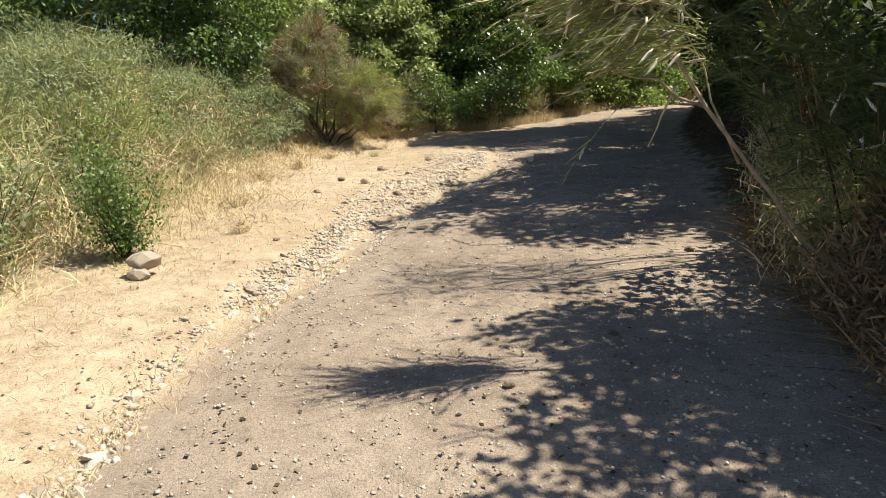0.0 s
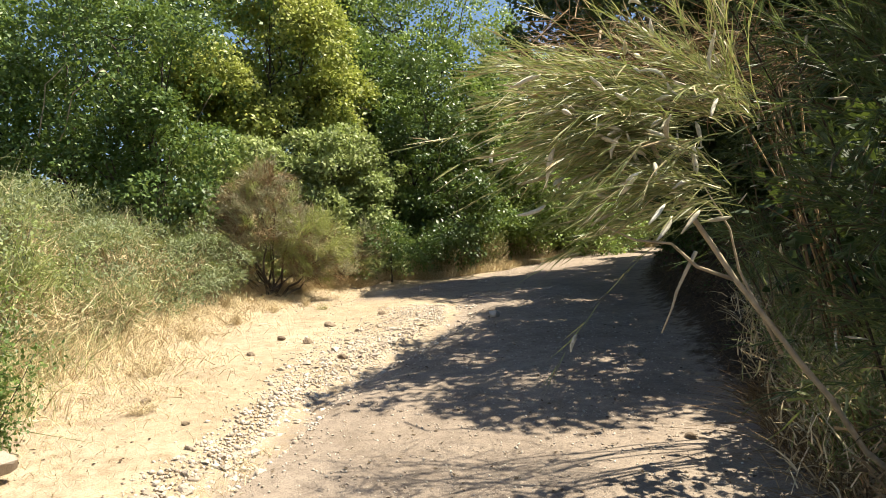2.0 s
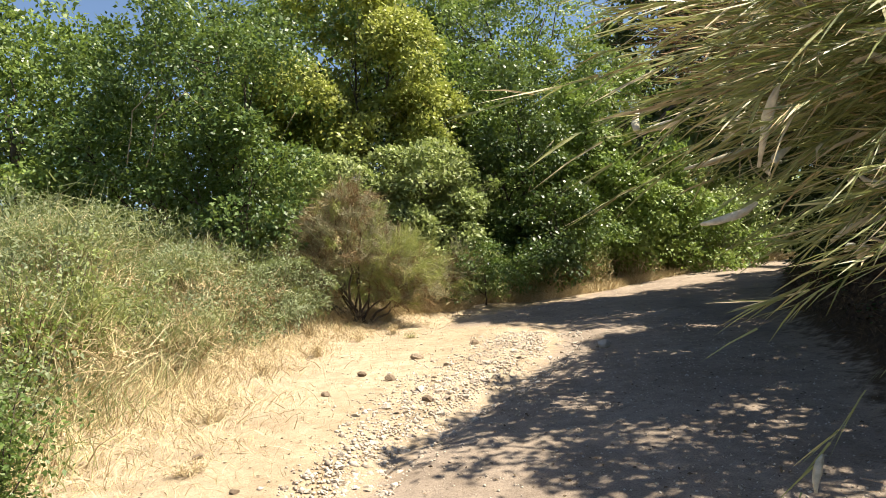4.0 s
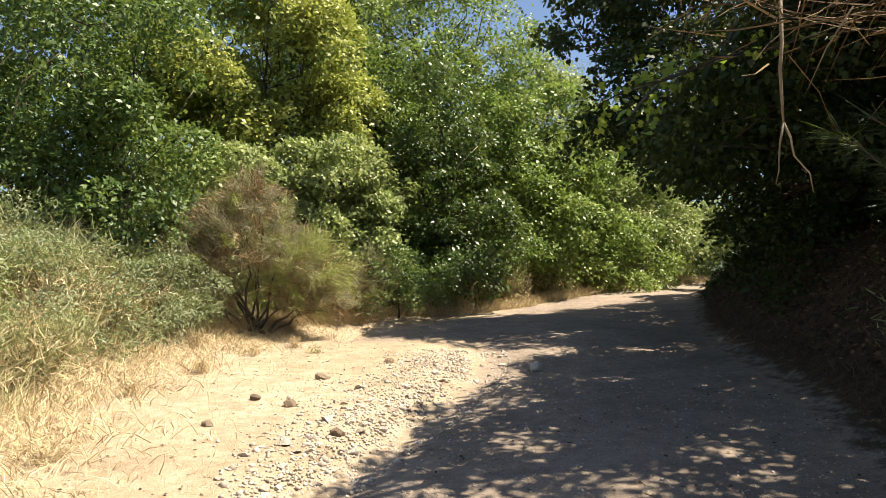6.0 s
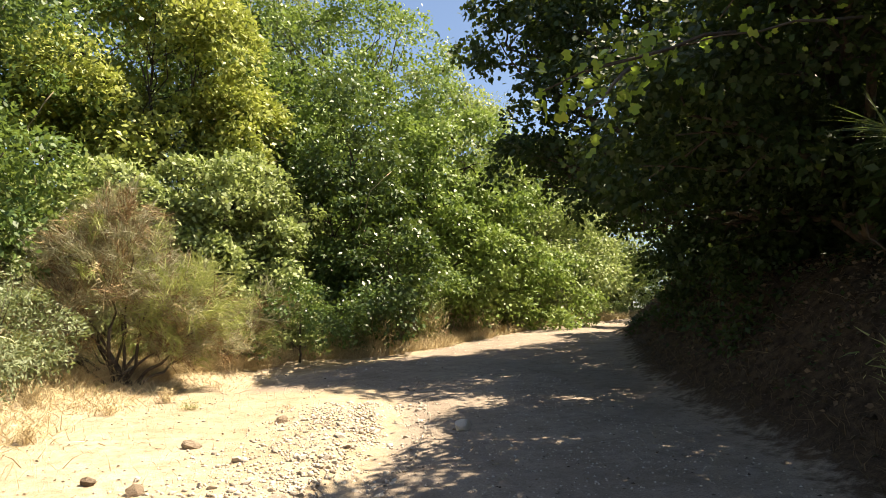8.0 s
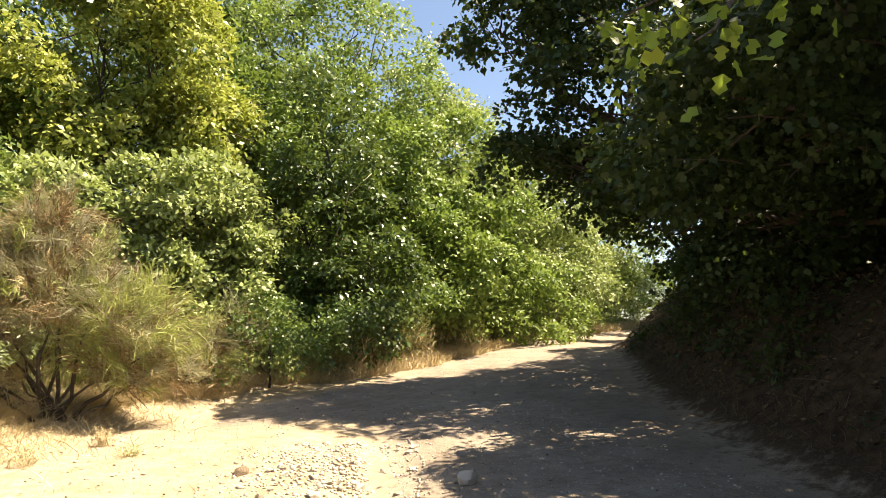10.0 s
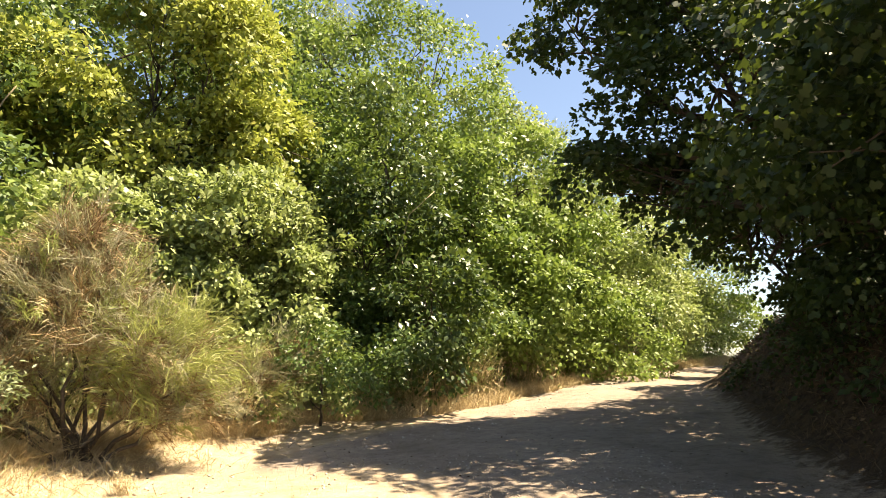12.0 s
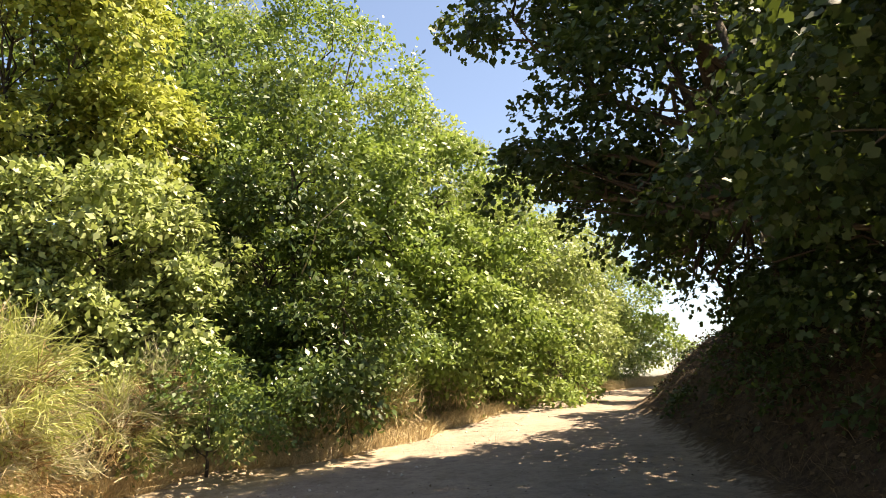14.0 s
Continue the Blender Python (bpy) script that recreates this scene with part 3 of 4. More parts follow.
plant("oak_tree", "oak with low boughs hanging over the bank, shade in its leaf colour", "tree", (6.1, 10.4),
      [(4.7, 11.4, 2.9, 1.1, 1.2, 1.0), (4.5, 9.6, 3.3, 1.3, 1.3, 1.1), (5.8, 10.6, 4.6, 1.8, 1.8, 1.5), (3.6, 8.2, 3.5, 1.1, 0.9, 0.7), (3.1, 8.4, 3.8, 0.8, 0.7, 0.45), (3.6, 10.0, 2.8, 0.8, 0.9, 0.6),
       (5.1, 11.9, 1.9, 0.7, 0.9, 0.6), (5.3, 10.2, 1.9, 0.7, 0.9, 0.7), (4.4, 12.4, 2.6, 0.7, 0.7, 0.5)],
      52000, 0.07, LEAF_OAK_SHADED, LOBED, [(5.9, 10.4, 1.8), (5.4, 10.3, 3.2), (4.8, 10.0, 4.2)], lump=0.34, group=R, girth=0.13)
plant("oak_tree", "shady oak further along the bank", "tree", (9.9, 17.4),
      [(9.9, 17.5, 5.1, 1.7, 1.7, 1.5), (8.6, 16.6, 4.4, 1.2, 1.1, 1.0), (12.0, 19.8, 5.2, 1.8, 1.8, 1.6), (9.8, 15.2, 5.2, 1.8, 1.8, 1.8)], 17000, 0.14, LEAF_OAK_SHADED, LOBED, lump=0.45, group=R, girth=0.15)
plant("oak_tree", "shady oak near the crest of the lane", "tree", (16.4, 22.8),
      [(13.6, 23.8, 5.6, 2.0, 2.0, 1.6), (15.6, 26.6, 5.8, 2.0, 2.0, 1.6)], 9000, 0.17, LEAF_OAK_SHADED, LOBED, lump=0.55, group=R, girth=0.17)
# Its highest masses hang out of view, added to shade the lane.
plant("shaded_tree", "dense tree behind the reeds, with unseen boughs added to shade the lane", "tree", (5.8, 6.4),
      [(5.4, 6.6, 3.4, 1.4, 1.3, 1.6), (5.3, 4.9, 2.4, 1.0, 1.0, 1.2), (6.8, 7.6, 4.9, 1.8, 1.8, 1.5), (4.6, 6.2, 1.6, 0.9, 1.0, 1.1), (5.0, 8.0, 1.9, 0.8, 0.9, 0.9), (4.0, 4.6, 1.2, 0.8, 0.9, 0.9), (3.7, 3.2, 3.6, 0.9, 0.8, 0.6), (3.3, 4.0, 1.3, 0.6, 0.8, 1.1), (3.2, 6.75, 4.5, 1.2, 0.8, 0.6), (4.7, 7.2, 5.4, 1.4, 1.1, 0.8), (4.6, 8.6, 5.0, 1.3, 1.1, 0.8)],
      44000, 0.10, LEAF_OAK_SHADED, OVAL, lump=0.42, group=R, girth=0.14)
# The masses above 3 m are unseen, added to cast the near shade.
plant("shaded_tree", "bushy tree beside the start of the lane, with unseen boughs added for shade", "tree", (5.0, 2.4),
      [(4.4, 2.6, 2.2, 1.1, 1.1, 1.6), (5.0, 0.8, 2.6, 1.4, 1.3, 1.9), (3.9, 3.5, 1.2, 0.8, 0.7, 1.0), (4.2, 1.2, 1.1, 0.9, 1.0, 1.1), (6.2, 3.2, 3.8, 1.8, 1.6, 1.8), (2.8, 3.7, 3.2, 0.85, 0.8, 0.45), (3.3, 2.6, 3.1, 1.0, 0.8, 0.5), (2.3, 2.8, 3.15, 0.8, 0.6, 0.4), (2.9, 1.9, 3.3, 0.6, 0.5, 0.35)], 44000, 0.09, LEAF_OAK_SHADED, OVAL, lump=0.4, group=R, girth=0.1)
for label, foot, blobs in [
        ("deep thicket on top of the bank, shade in its leaf colour", (7.8, 7.5), [(7.4, 8.2, 2.6, 1.1, 1.5, 2.0), (8.4, 10.8, 2.8, 1.1, 1.6, 2.0), (7.0, 5.2, 2.2, 1.2, 1.5, 2.0), (6.4, 2.2, 2.0, 1.2, 1.6, 2.0), (6.6, 9.4, 1.7, 0.7, 1.0, 0.8)]),
        ("deep thicket on top of the bank, shade in its leaf colour", (8.8, 13.2), [(8.8, 13.4, 2.8, 1.0, 1.3, 2.0), (10.2, 15.6, 2.8, 1.0, 1.2, 2.0), (9.6, 11.6, 5.4, 1.9, 2.0, 1.6), (7.2, 12.0, 1.9, 0.7, 1.0, 0.8)]),
        ("deep thicket towards the crest of the bank, shade in its leaf colour", (12.6, 18.6), [(12.2, 18.4, 2.8, 1.1, 1.3, 2.0), (14.4, 21.2, 2.8, 1.1, 1.3, 2.0), (17.2, 24.6, 3.0, 1.3, 1.5, 2.2)])]:
    plant("thicket", label, "thicket", foot, blobs, 12000, 0.17, LEAF_OAK_SHADED, group=R, lump=0.6, girth=0.08, twigs=False)
plant("leafy_shrub", "undergrowth on the shaded bank, shade in its leaf colour", "shrub", (6.6, 11.6),
      [(6.5, 11.4, 1.6, 0.8, 1.2, 0.7), (7.1, 13.6, 1.7, 0.8, 1.1, 0.6), (5.8, 9.4, 1.3, 0.7, 0.9, 0.6), (7.8, 15.2, 1.4, 0.6, 0.7, 0.35), (4.9, 7.4, 0.9, 0.6, 0.8, 0.6), (5.3, 12.6, 1.0, 0.5, 0.9, 0.5), (6.3, 14.7, 0.9, 0.4, 0.8, 0.35), (4.9, 10.4, 0.8, 0.4, 0.8, 0.45), (7.0, 16.3, 0.45, 0.45, 0.7, 0.4), (7.9, 17.8, 0.4, 0.5, 0.8, 0.35), (8.9, 19.4, 0.35, 0.5, 0.9, 0.3), (9.9, 20.8, 0.3, 0.5, 0.9, 0.3), (7.4, 12.4, 2.2, 0.9, 1.2, 0.7), (8.3, 14.6, 2.1, 0.8, 1.0, 0.7), (7.0, 10.4, 2.1, 0.8, 1.0, 0.7), (9.6, 16.7, 1.9, 0.8, 0.9, 0.6), (7.2, 8.6, 2.1, 0.8, 1.0, 0.7), (7.9, 13.0, 1.8, 0.7, 0.9, 0.6), (9.0, 14.0, 2.0, 0.7, 0.8, 0.7), (6.6, 12.2, 1.6, 0.6, 0.8, 0.6), (8.6, 12.0, 2.2, 0.8, 1.0, 0.8), (7.9, 15.9, 1.7, 0.6, 0.6, 0.6), (8.7, 16.8, 1.7, 0.6, 0.6, 0.6), (7.2, 15.0, 1.6, 0.5, 0.5, 0.6), (6.7, 15.5, 1.15, 0.35, 0.4, 0.16), (6.1, 14.5, 1.1, 0.3, 0.35, 0.16), (7.5, 16.6, 1.15, 0.35, 0.4, 0.16)], 56000, 0.075, LEAF_OAK_SHADED, OVAL, lump=0.3, group=R, girth=0.03)


def bright_bough():
    """The low bough whose few big leaves catch the sun over the lane."""
    base = road(3.4, 7.9, 3.1)
    ob = thing("leafy_bough", base, "low bough with large sunlit yellow-green leaves", "bough")
    lines = [bent(base, road(1.9, 7.5, 2.65), 6, 0.15), bent(road(2.3, 7.6, 2.8), road(1.08, 7.3, 2.3), 6, 0.15), bent(road(1.9, 7.5, 2.65), road(1.35, 7.45, 2.45), 5, 0.15),
             bent(road(1.6, 7.45, 2.5), road(1.25, 7.2, 2.2), 5, 0.15)]
    hang("twig", np_mesh("twig", *join([tube(l, np.linspace(0.012, 0.003, len(l)), 5) for l in lines]), BARK, True), ob)
    n = 120
    pick = [lines[i % 4][rng.integers(2, len(lines[i % 4]))] for i in range(n)]
    p = np.array(pick) + rng.normal(size=(n, 3)) * (0.14, 0.12, 0.08)
    axis = unit(rng.normal(size=(n, 3)) + (-0.5, 0, -0.7))
    up = unit(rng.normal(size=(n, 3)) * 0.5 + (0.3, 0.2, 0.9))
    hang("foliage", np_mesh("foliage", *leaves(p, axis, up, rng.uniform(0.04, 0.08, n), LOBED), LEAF_BRIGHT), ob)


bright_bough()

# ---- broom, dry bush, reeds ----


def broom(label, x, y, height, spread, count, mat, name="broom_shrub", width=0.009, twig=None, flat=0.5, group="broom and weeds on the verge"):
    """A shrub of many fine upright stems that fan from one foot."""
    base = on_ground(x, y, -0.02)
    ob = thing(name, base, label, "shrub", group)
    k = max(12, count // 40)
    a = rng.uniform(0, 2 * math.pi, k)
    lean = rng.uniform(0.05, 1.0, k) ** flat
    d = unit(np.stack([np.cos(a) * lean * spread, np.sin(a) * lean * spread, np.full(k, height)], axis=1))
    L = height * rng.uniform(0.65, 1.05, k) / np.maximum(d[:, 2], 0.45)
    foot = base + np.stack([rng.normal(size=k) * 0.12 * spread, rng.normal(size=k) * 0.12 * spread, 0 * a], axis=1)
    v, f = ribbons(foot, d, L * 0.75, np.full(k, width * 2.2), np.stack([0.1 * np.cos(a), 0.1 * np.sin(a), 0 * a], axis=1), 4)
    hang("woody_base", np_mesh("woody_base", v, f, twig or STRAW_BROWN), ob)
    pick = rng.integers(0, k, count)
    t = rng.uniform(0.12, 0.85, count)
    p = foot[pick] + d[pick] * (L[pick] * t)[:, None] + rng.normal(size=(count, 3)) * 0.13 * spread
    hd = unit(0.7 * d[pick] + 0.8 * rng.normal(size=(count, 3)) + (0, 0, 0.15))
    length = height * rng.uniform(0.06, 0.26, count)
    v, f = ribbons(p, hd, length, width * rng.uniform(0.5, 1.9, count), rng.normal(size=(count, 3)) * 0.3 - (0, 0, 0.15), 2)
    hang("foliage", np_mesh("foliage", v, f, mat), ob)
    if height > 0.5 and mat not in (STRAW, STRAW_BROWN):
        m = count // 2
        a, t = rng.uniform(0, 2 * math.pi, m), rng.random(m)
        q = base + np.stack([np.cos(a) * t, np.sin(a) * t, 0 * t], axis=1) * spread * (0.9, 0.9, 1)
        q[:, 2] += height * rng.uniform(0.0, 0.75, m) * (1 - 0.4 * t)
        v, f = ribbons(q, unit(rng.normal(size=(m, 3)) * 0.55 + (0, 0, 0.8)), height * rng.uniform(0.1, 0.4, m), width * rng.uniform(0.5, 1.4, m), rng.normal(size=(m, 3)) * 0.35 - (0, 0, 0.2), 3)
        hang("dead_stalk", np_mesh("dead_stalk", v, f, STRAW), ob)
    return ob


broom("tall feathery grey-green broom in the dry grass", -5.0, 9.4, 1.9, 1.0, 8000, BLADE_BROOM)
broom("feathery grey-green broom beside the creeper", -4.3, 11.4, 1.4, 0.9, 5500, BLADE_BROOM)
broom("grey-green broom at the back of the verge", -6.6, 11.4, 1.8, 1.3, 7500, BLADE_BROOM)
broom("spreading grey-green broom at the verge's end", -7.6, 8.6, 1.8, 1.3, 7000, BLADE_BROOM)
broom("green weeds gone to seed among the grass", -4.0, 7.6, 1.2, 0.9, 5000, BLADE_GREEN, "weed_clump")
broom("green weeds gone to seed among the grass", -5.2, 6.4, 1.1, 1.0, 5000, BLADE_GREEN, "weed_clump")
broom("olive weeds between the brooms", -5.6, 12.6, 1.6, 1.1, 5500, BLADE_GREEN, "weed_clump")
broom("olive weeds at the hedge's foot", -3.7, 12.9, 1.2, 0.8, 4000, BLADE_GREEN, "weed_clump")
broom("drying weeds at the verge's edge", -3.6, 9.6, 0.9, 0.7, 3000, BLADE_BROOM, "weed_clump")
broom("drying weeds at the verge's edge", -3.9, 5.4, 0.8, 0.8, 3000, BLADE_BROOM, "weed_clump")


def dry_bush(label, x, y, masses, count, group=G):
    """A half-dead bush: bare dark limbs from one foot, brown twigs inside, grey-green switches outside, straw hanging below."""
    base = on_ground(x, y, -0.03)
    ob = thing("dry_bush", base, label, "shrub", group)
    for b in masses:
        for k in range(2):
            d = unit(rng.normal(size=3)) * np.array(b[3:6]) * 0.7
            hang("limb", np_mesh("limb", *tube(bent(base + rng.normal(size=3) * (0.10, 0.07, 0.0), road(b[0], b[1], b[2]) + d, 7, 0.22), np.linspace(0.024, 0.005, 7), 6), BARK, True), ob)
    masses = np.array(masses)
    w = masses[:, 3] * masses[:, 5]
    for name, mat, share, low, high, size, sag, wide in (("twig", STRAW_BROWN, 0.9, 0.3, 0.95, 0.22, 0.0, 0.006), ("switch", BLADE_DRY, 1.0, 0.5, 1.08, 0.17, -0.1, 0.006),
                                                       ("foliage", BLADE_LIME, 0.4, 0.7, 1.1, 0.20, 0.25, 0.008), ("hanging_straw", STRAW, 0.10, 0.7, 1.0, 0.18, 0.6, 0.006)):
        n = int(count * share)
        if n < 300:
            continue
        k = max(8, n // 45)
        b = masses[rng.choice(len(masses), k, p=w / w.sum())]
        if name == "foliage":
            b = np.where((rng.random(k) < 0.6)[:, None], masses[2 % len(masses)], b)
        o = unit(rng.normal(size=(k, 3)))
        if name == "hanging_straw":
            o[:, 2] = -np.abs(o[:, 2]) * 0.6
        sprig = road(b[:, 0], b[:, 1], b[:, 2]) + o * rng.uniform(low, high, k)[:, None] * b[:, 3:6]
        way = unit(0.6 * o + 0.4 * unit(sprig - base) + 0.4 * rng.normal(size=(k, 3)))
        pick = rng.integers(0, k, n)
        p = sprig[pick] + way[pick] * rng.uniform(-0.15, 0.12, (n, 1)) + 0.035 * rng.normal(size=(n, 3))
        d = unit(way[pick] + 0.5 * rng.normal(size=(n, 3)))
        v, f = ribbons(p, d, size * rng.uniform(0.4, 1.3, n), wide * rng.uniform(0.5, 1.6, n), rng.normal(size=(n, 3)) * 0.2 - (0, 0, sag), 3)
        hang(name, np_mesh(name, v, f, mat), ob)
    return ob


dry_bush("half-dead grey-brown bush of fine twigs on bare dark stems", -2.2, 13.4,
         [(-2.4, 13.4, 1.5, 0.85, 0.6, 0.7), (-3.2, 13.3, 1.0, 0.75, 0.55, 0.5), (-1.6, 13.5, 1.1, 0.7, 0.55, 0.5), (-2.35, 13.5, 2.1, 0.55, 0.5, 0.45), (-2.9, 13.5, 1.7, 0.55, 0.5, 0.45), (-3.6, 13.4, 0.8, 0.6, 0.5, 0.5), (-2.95, 13.3, 0.6, 0.6, 0.4, 0.35), (-1.5, 13.4, 0.65, 0.65, 0.4, 0.35)], 18000)
dry_bush("straggling dry bush of brown and grey stalks on the verge", -3.75, 12.6,
         [(-3.7, 12.5, 0.75, 0.6, 0.5, 0.5), (-4.4, 12.5, 1.0, 0.6, 0.5, 0.6)], 4200)
dry_bush("brown tangle of dead stalks below the creeper", -1.05, 14.9,
         [(-1.0, 14.95, 0.65, 0.5, 0.4, 0.5), (-0.6, 15.3, 0.9, 0.4, 0.35, 0.5)], 2600)
broom("brown dead stalks at the foot of the creeper", -4.0, 13.6, 1.0, 1.0, 3500, STRAW_BROWN, "dry_bush")
for i in range(26):
    yy = rng.uniform(4.6, 13.2)
    xx = float(np.interp(yy, HEDGE_Y, HEDGE_X)) - 0.5 - rng.uniform(0, 3.6)
    broom("mixed drying weeds and grass on the verge", xx, yy, rng.uniform(0.6, 1.35), rng.uniform(0.6, 1.0), 1700, (BLADE_BROOM, STRAW, BLADE_BROOM, BLADE_GREEN)[i % 4], "weed_clump", flat=0.8)
for i in range(16):
    t = i / 15
    yy = 16.4 + 8.6 * t
    broom("pale green grass and weeds at the hedge's foot", float(np.interp(yy, HEDGE_Y, HEDGE_X)) + 0.05 + rng.uniform(-0.2, 0.2), yy, rng.uniform(0.45, 1.05), 0.6, 1300,
          BLADE_GREEN if i % 3 else BLADE_BROOM, "grass_tuft", group="grass along the hedge")


for i, (xx, yy, hh) in enumerate([(-1.2, 15.1, 0.9), (-3.6, 13.7, 1.1), (-0.7, 16.0, 1.3), (0.9, 16.7, 1.0), (-1.7, 15.0, 0.7), (2.2, 17.9, 1.1), (3.6, 19.2, 1.0), (-3.2, 13.2, 0.6), (0.2, 16.4, 0.8)]):
    broom("pale dry grass and weeds leaning out of the hedge", xx, yy, hh, 0.7, 2600, (BLADE_BROOM, STRAW, BLADE_GREEN)[i % 3], "grass_tuft", width=0.010, flat=0.8, group="grass along the hedge")
for i, (xx, yy, hh) in enumerate([(2.25, 3.2, 0.6), (2.5, 4.1, 0.8), (2.8, 4.8, 0.7), (2.15, 2.5, 0.5), (3.1, 5.7, 0.7), (3.5, 6.7, 0.6), (2.6, 3.5, 0.9), (2.9, 4.3, 0.9), (3.9, 7.8, 0.5)]):
    broom("brown and green weeds under the reeds", xx, yy, hh, 0.55, 1900, (STRAW_BROWN, BLADE_GREEN, BLADE_REED)[i % 3], "weed_clump", flat=0.8, group="weeds at the foot of the bank")


def leafy_weed(name, label, x, y, height, spread, count, leaf, mat):
    base = on_ground(x, y, -0.01)
    ob = thing(name, base, label, "bush", "leafy weeds on the verge")
    stems = [bent(base, base + np.array([rng.uniform(-1, 1) * spread, rng.uniform(-1, 1) * spread, rng.uniform(0.5, 1.0) * height]), 5, 0.1) for i in range(14)]
    for s in stems:
        hang("stem", np_mesh("stem", *tube(s, np.linspace(0.008, 0.002, 5), 4), BARK, True), ob)
    n = count
    p = np.array([stems[i % 14][1 + (i // 14) % 4] for i in range(n)]) + rng.normal(size=(n, 3)) * (0.09, 0.09, 0.08)
    axis = unit(rng.normal(size=(n, 3)) + (0, 0, -0.1))
    hang("foliage", np_mesh("foliage", *leaves(p, axis, unit(rng.normal(size=(n, 3)) * 0.5 + (0, 0, 1)), rng.uniform(0.6, 1.3, n) * leaf, OVAL), mat), ob)


leafy_weed("young_bush", "small bright green bush beside two stacked rocks", -2.58, 5.3, 0.92, 0.28, 3800, 0.036, LEAF_DARK)
leafy_weed("leafy_weed", "low green weed in the dry grass", -3.55, 5.5, 0.55, 0.2, 1200, 0.035, LEAF_MID)
for i in range(22):
    yy = rng.uniform(4.2, 12.5)
    xx = float(np.interp(yy, HEDGE_Y, HEDGE_X)) - rng.uniform(0.4, 3.2)
    leafy_weed("leafy_weed", "leafy weed standing among the dry grass", xx, yy, rng.uniform(0.7, 1.5), 0.4, 1300, 0.045, (LEAF_GREY, LEAF_OLIVE, LEAF_GREY, LEAF_MID)[i % 4])
for x, y, r, hh in [(-4.7, 8.6, 1.0, 1.1), (-3.9, 10.7, 0.8, 0.8), (-6.1, 9.7, 1.2, 1.3), (-5.4, 6.7, 0.9, 0.8), (-5.3, 11.6, 1.1, 1.1), (-3.3, 12.3, 0.6, 0.7), (-7.4, 7.6, 1.1, 1.2)]:
    plant("grey_shrub", "small-leaved grey-green shrub tangled in dry grass", "shrub", (x, y), [(x, y, hh, r, r, hh * 0.75), (x + 0.3 * r, y - 0.5 * r, 0.6 * hh, 0.7 * r, 0.6 * r, 0.5 * hh)],
          5200, 0.06, LEAF_GREY, NARROW, lump=0.26, group="grey shrubs on the verge", girth=0.02, twigs=False)
for x, y, hh, m in [(-1.9, 11.6, 0.22, STRAW), (-2.2, 10.4, 0.28, STRAW), (-1.5, 12.3, 0.2, STRAW), (-2.5, 9.3, 0.3, STRAW), (-1.2, 11.8, 0.1, BLADE_GREEN), (-2.3, 7.4, 0.22, STRAW), (-1.9, 6.2, 0.14, STRAW), (-2.7, 11.9, 0.3, STRAW)]:
    broom("low tuft of dry grass on the bare verge", x, y, hh, 0.22, 700, m, "grass_tuft", width=0.004, flat=0.8, twig=STRAW, group="tufts on the bare verge")


def reed_clump(label, canes, leaf_n, leaf_len, mat, plumes=0, spread=0.35):
    """Arching canes, each clothed with long narrow leaves; some end in a pale plume."""
    base = on_ground(canes[0][0][0], canes[0][0][1], 0)
    ob = thing("reed_clump", base, label, "reeds", "reeds at the lane's edge")
    P, D = [], []
    ends = []
    for foot, tip, rise in canes:
        a = on_ground(foot[0], foot[1], -0.02)
        b = road(*tip)
        mid = 0.5 * (a + b) + np.array([0, 0, rise])
        line = [(1 - t) ** 2 * a + 2 * t * (1 - t) * mid + t * t * b for t in np.linspace(0, 1, 9)]
        hang("cane", np_mesh("cane", *tube(line, np.linspace(0.008, 0.003, 9), 5), LITTER_STALK_SHADED, True), ob)
        t = rng.uniform(0.3, 1.0, leaf_n) ** 0.8
        idx = np.minimum((t * 8).astype(int), 7)
        L = np.array(line)
        p = L[idx] + (L[idx + 1] - L[idx]) * rng.random((leaf_n, 1))
        d = unit(L[idx + 1] - L[idx])
        P.append(p)
        D.append(unit(d + spread * rng.normal(size=(leaf_n, 3)) + (0, 0, -0.05)))
        ends.append((line[-1], unit(line[-1] - line[-2])))
    P, D = np.concatenate(P), np.concatenate(D)
    n = len(P)
    v, f = ribbons(P, D, leaf_len * rng.uniform(0.4, 1.2, n), rng.uniform(0.003, 0.006, n), rng.normal(size=(n, 3)) * 0.08 + (0, 0, -0.22), 3)
    hang("foliage", np_mesh("foliage", v, f, mat), ob)
    for i in range(plumes):
        p = P[rng.integers(0, n)] + rng.normal(size=3) * 0.05
        d = unit(D[rng.integers(0, n)] + 0.6 * rng.normal(size=3))
        bend = rng.normal(size=3) * 0.3
        L = rng.uniform(0.05, 0.10)
        line = [p + d * L * t + bend * L * t * t for t in np.linspace(0, 1, 5)]
        hang("plume", np_mesh("plume", *tube(line, [0.003, 0.007, 0.008, 0.006, 0.002], 6, 0.25), PLUME, True), ob)
    return ob


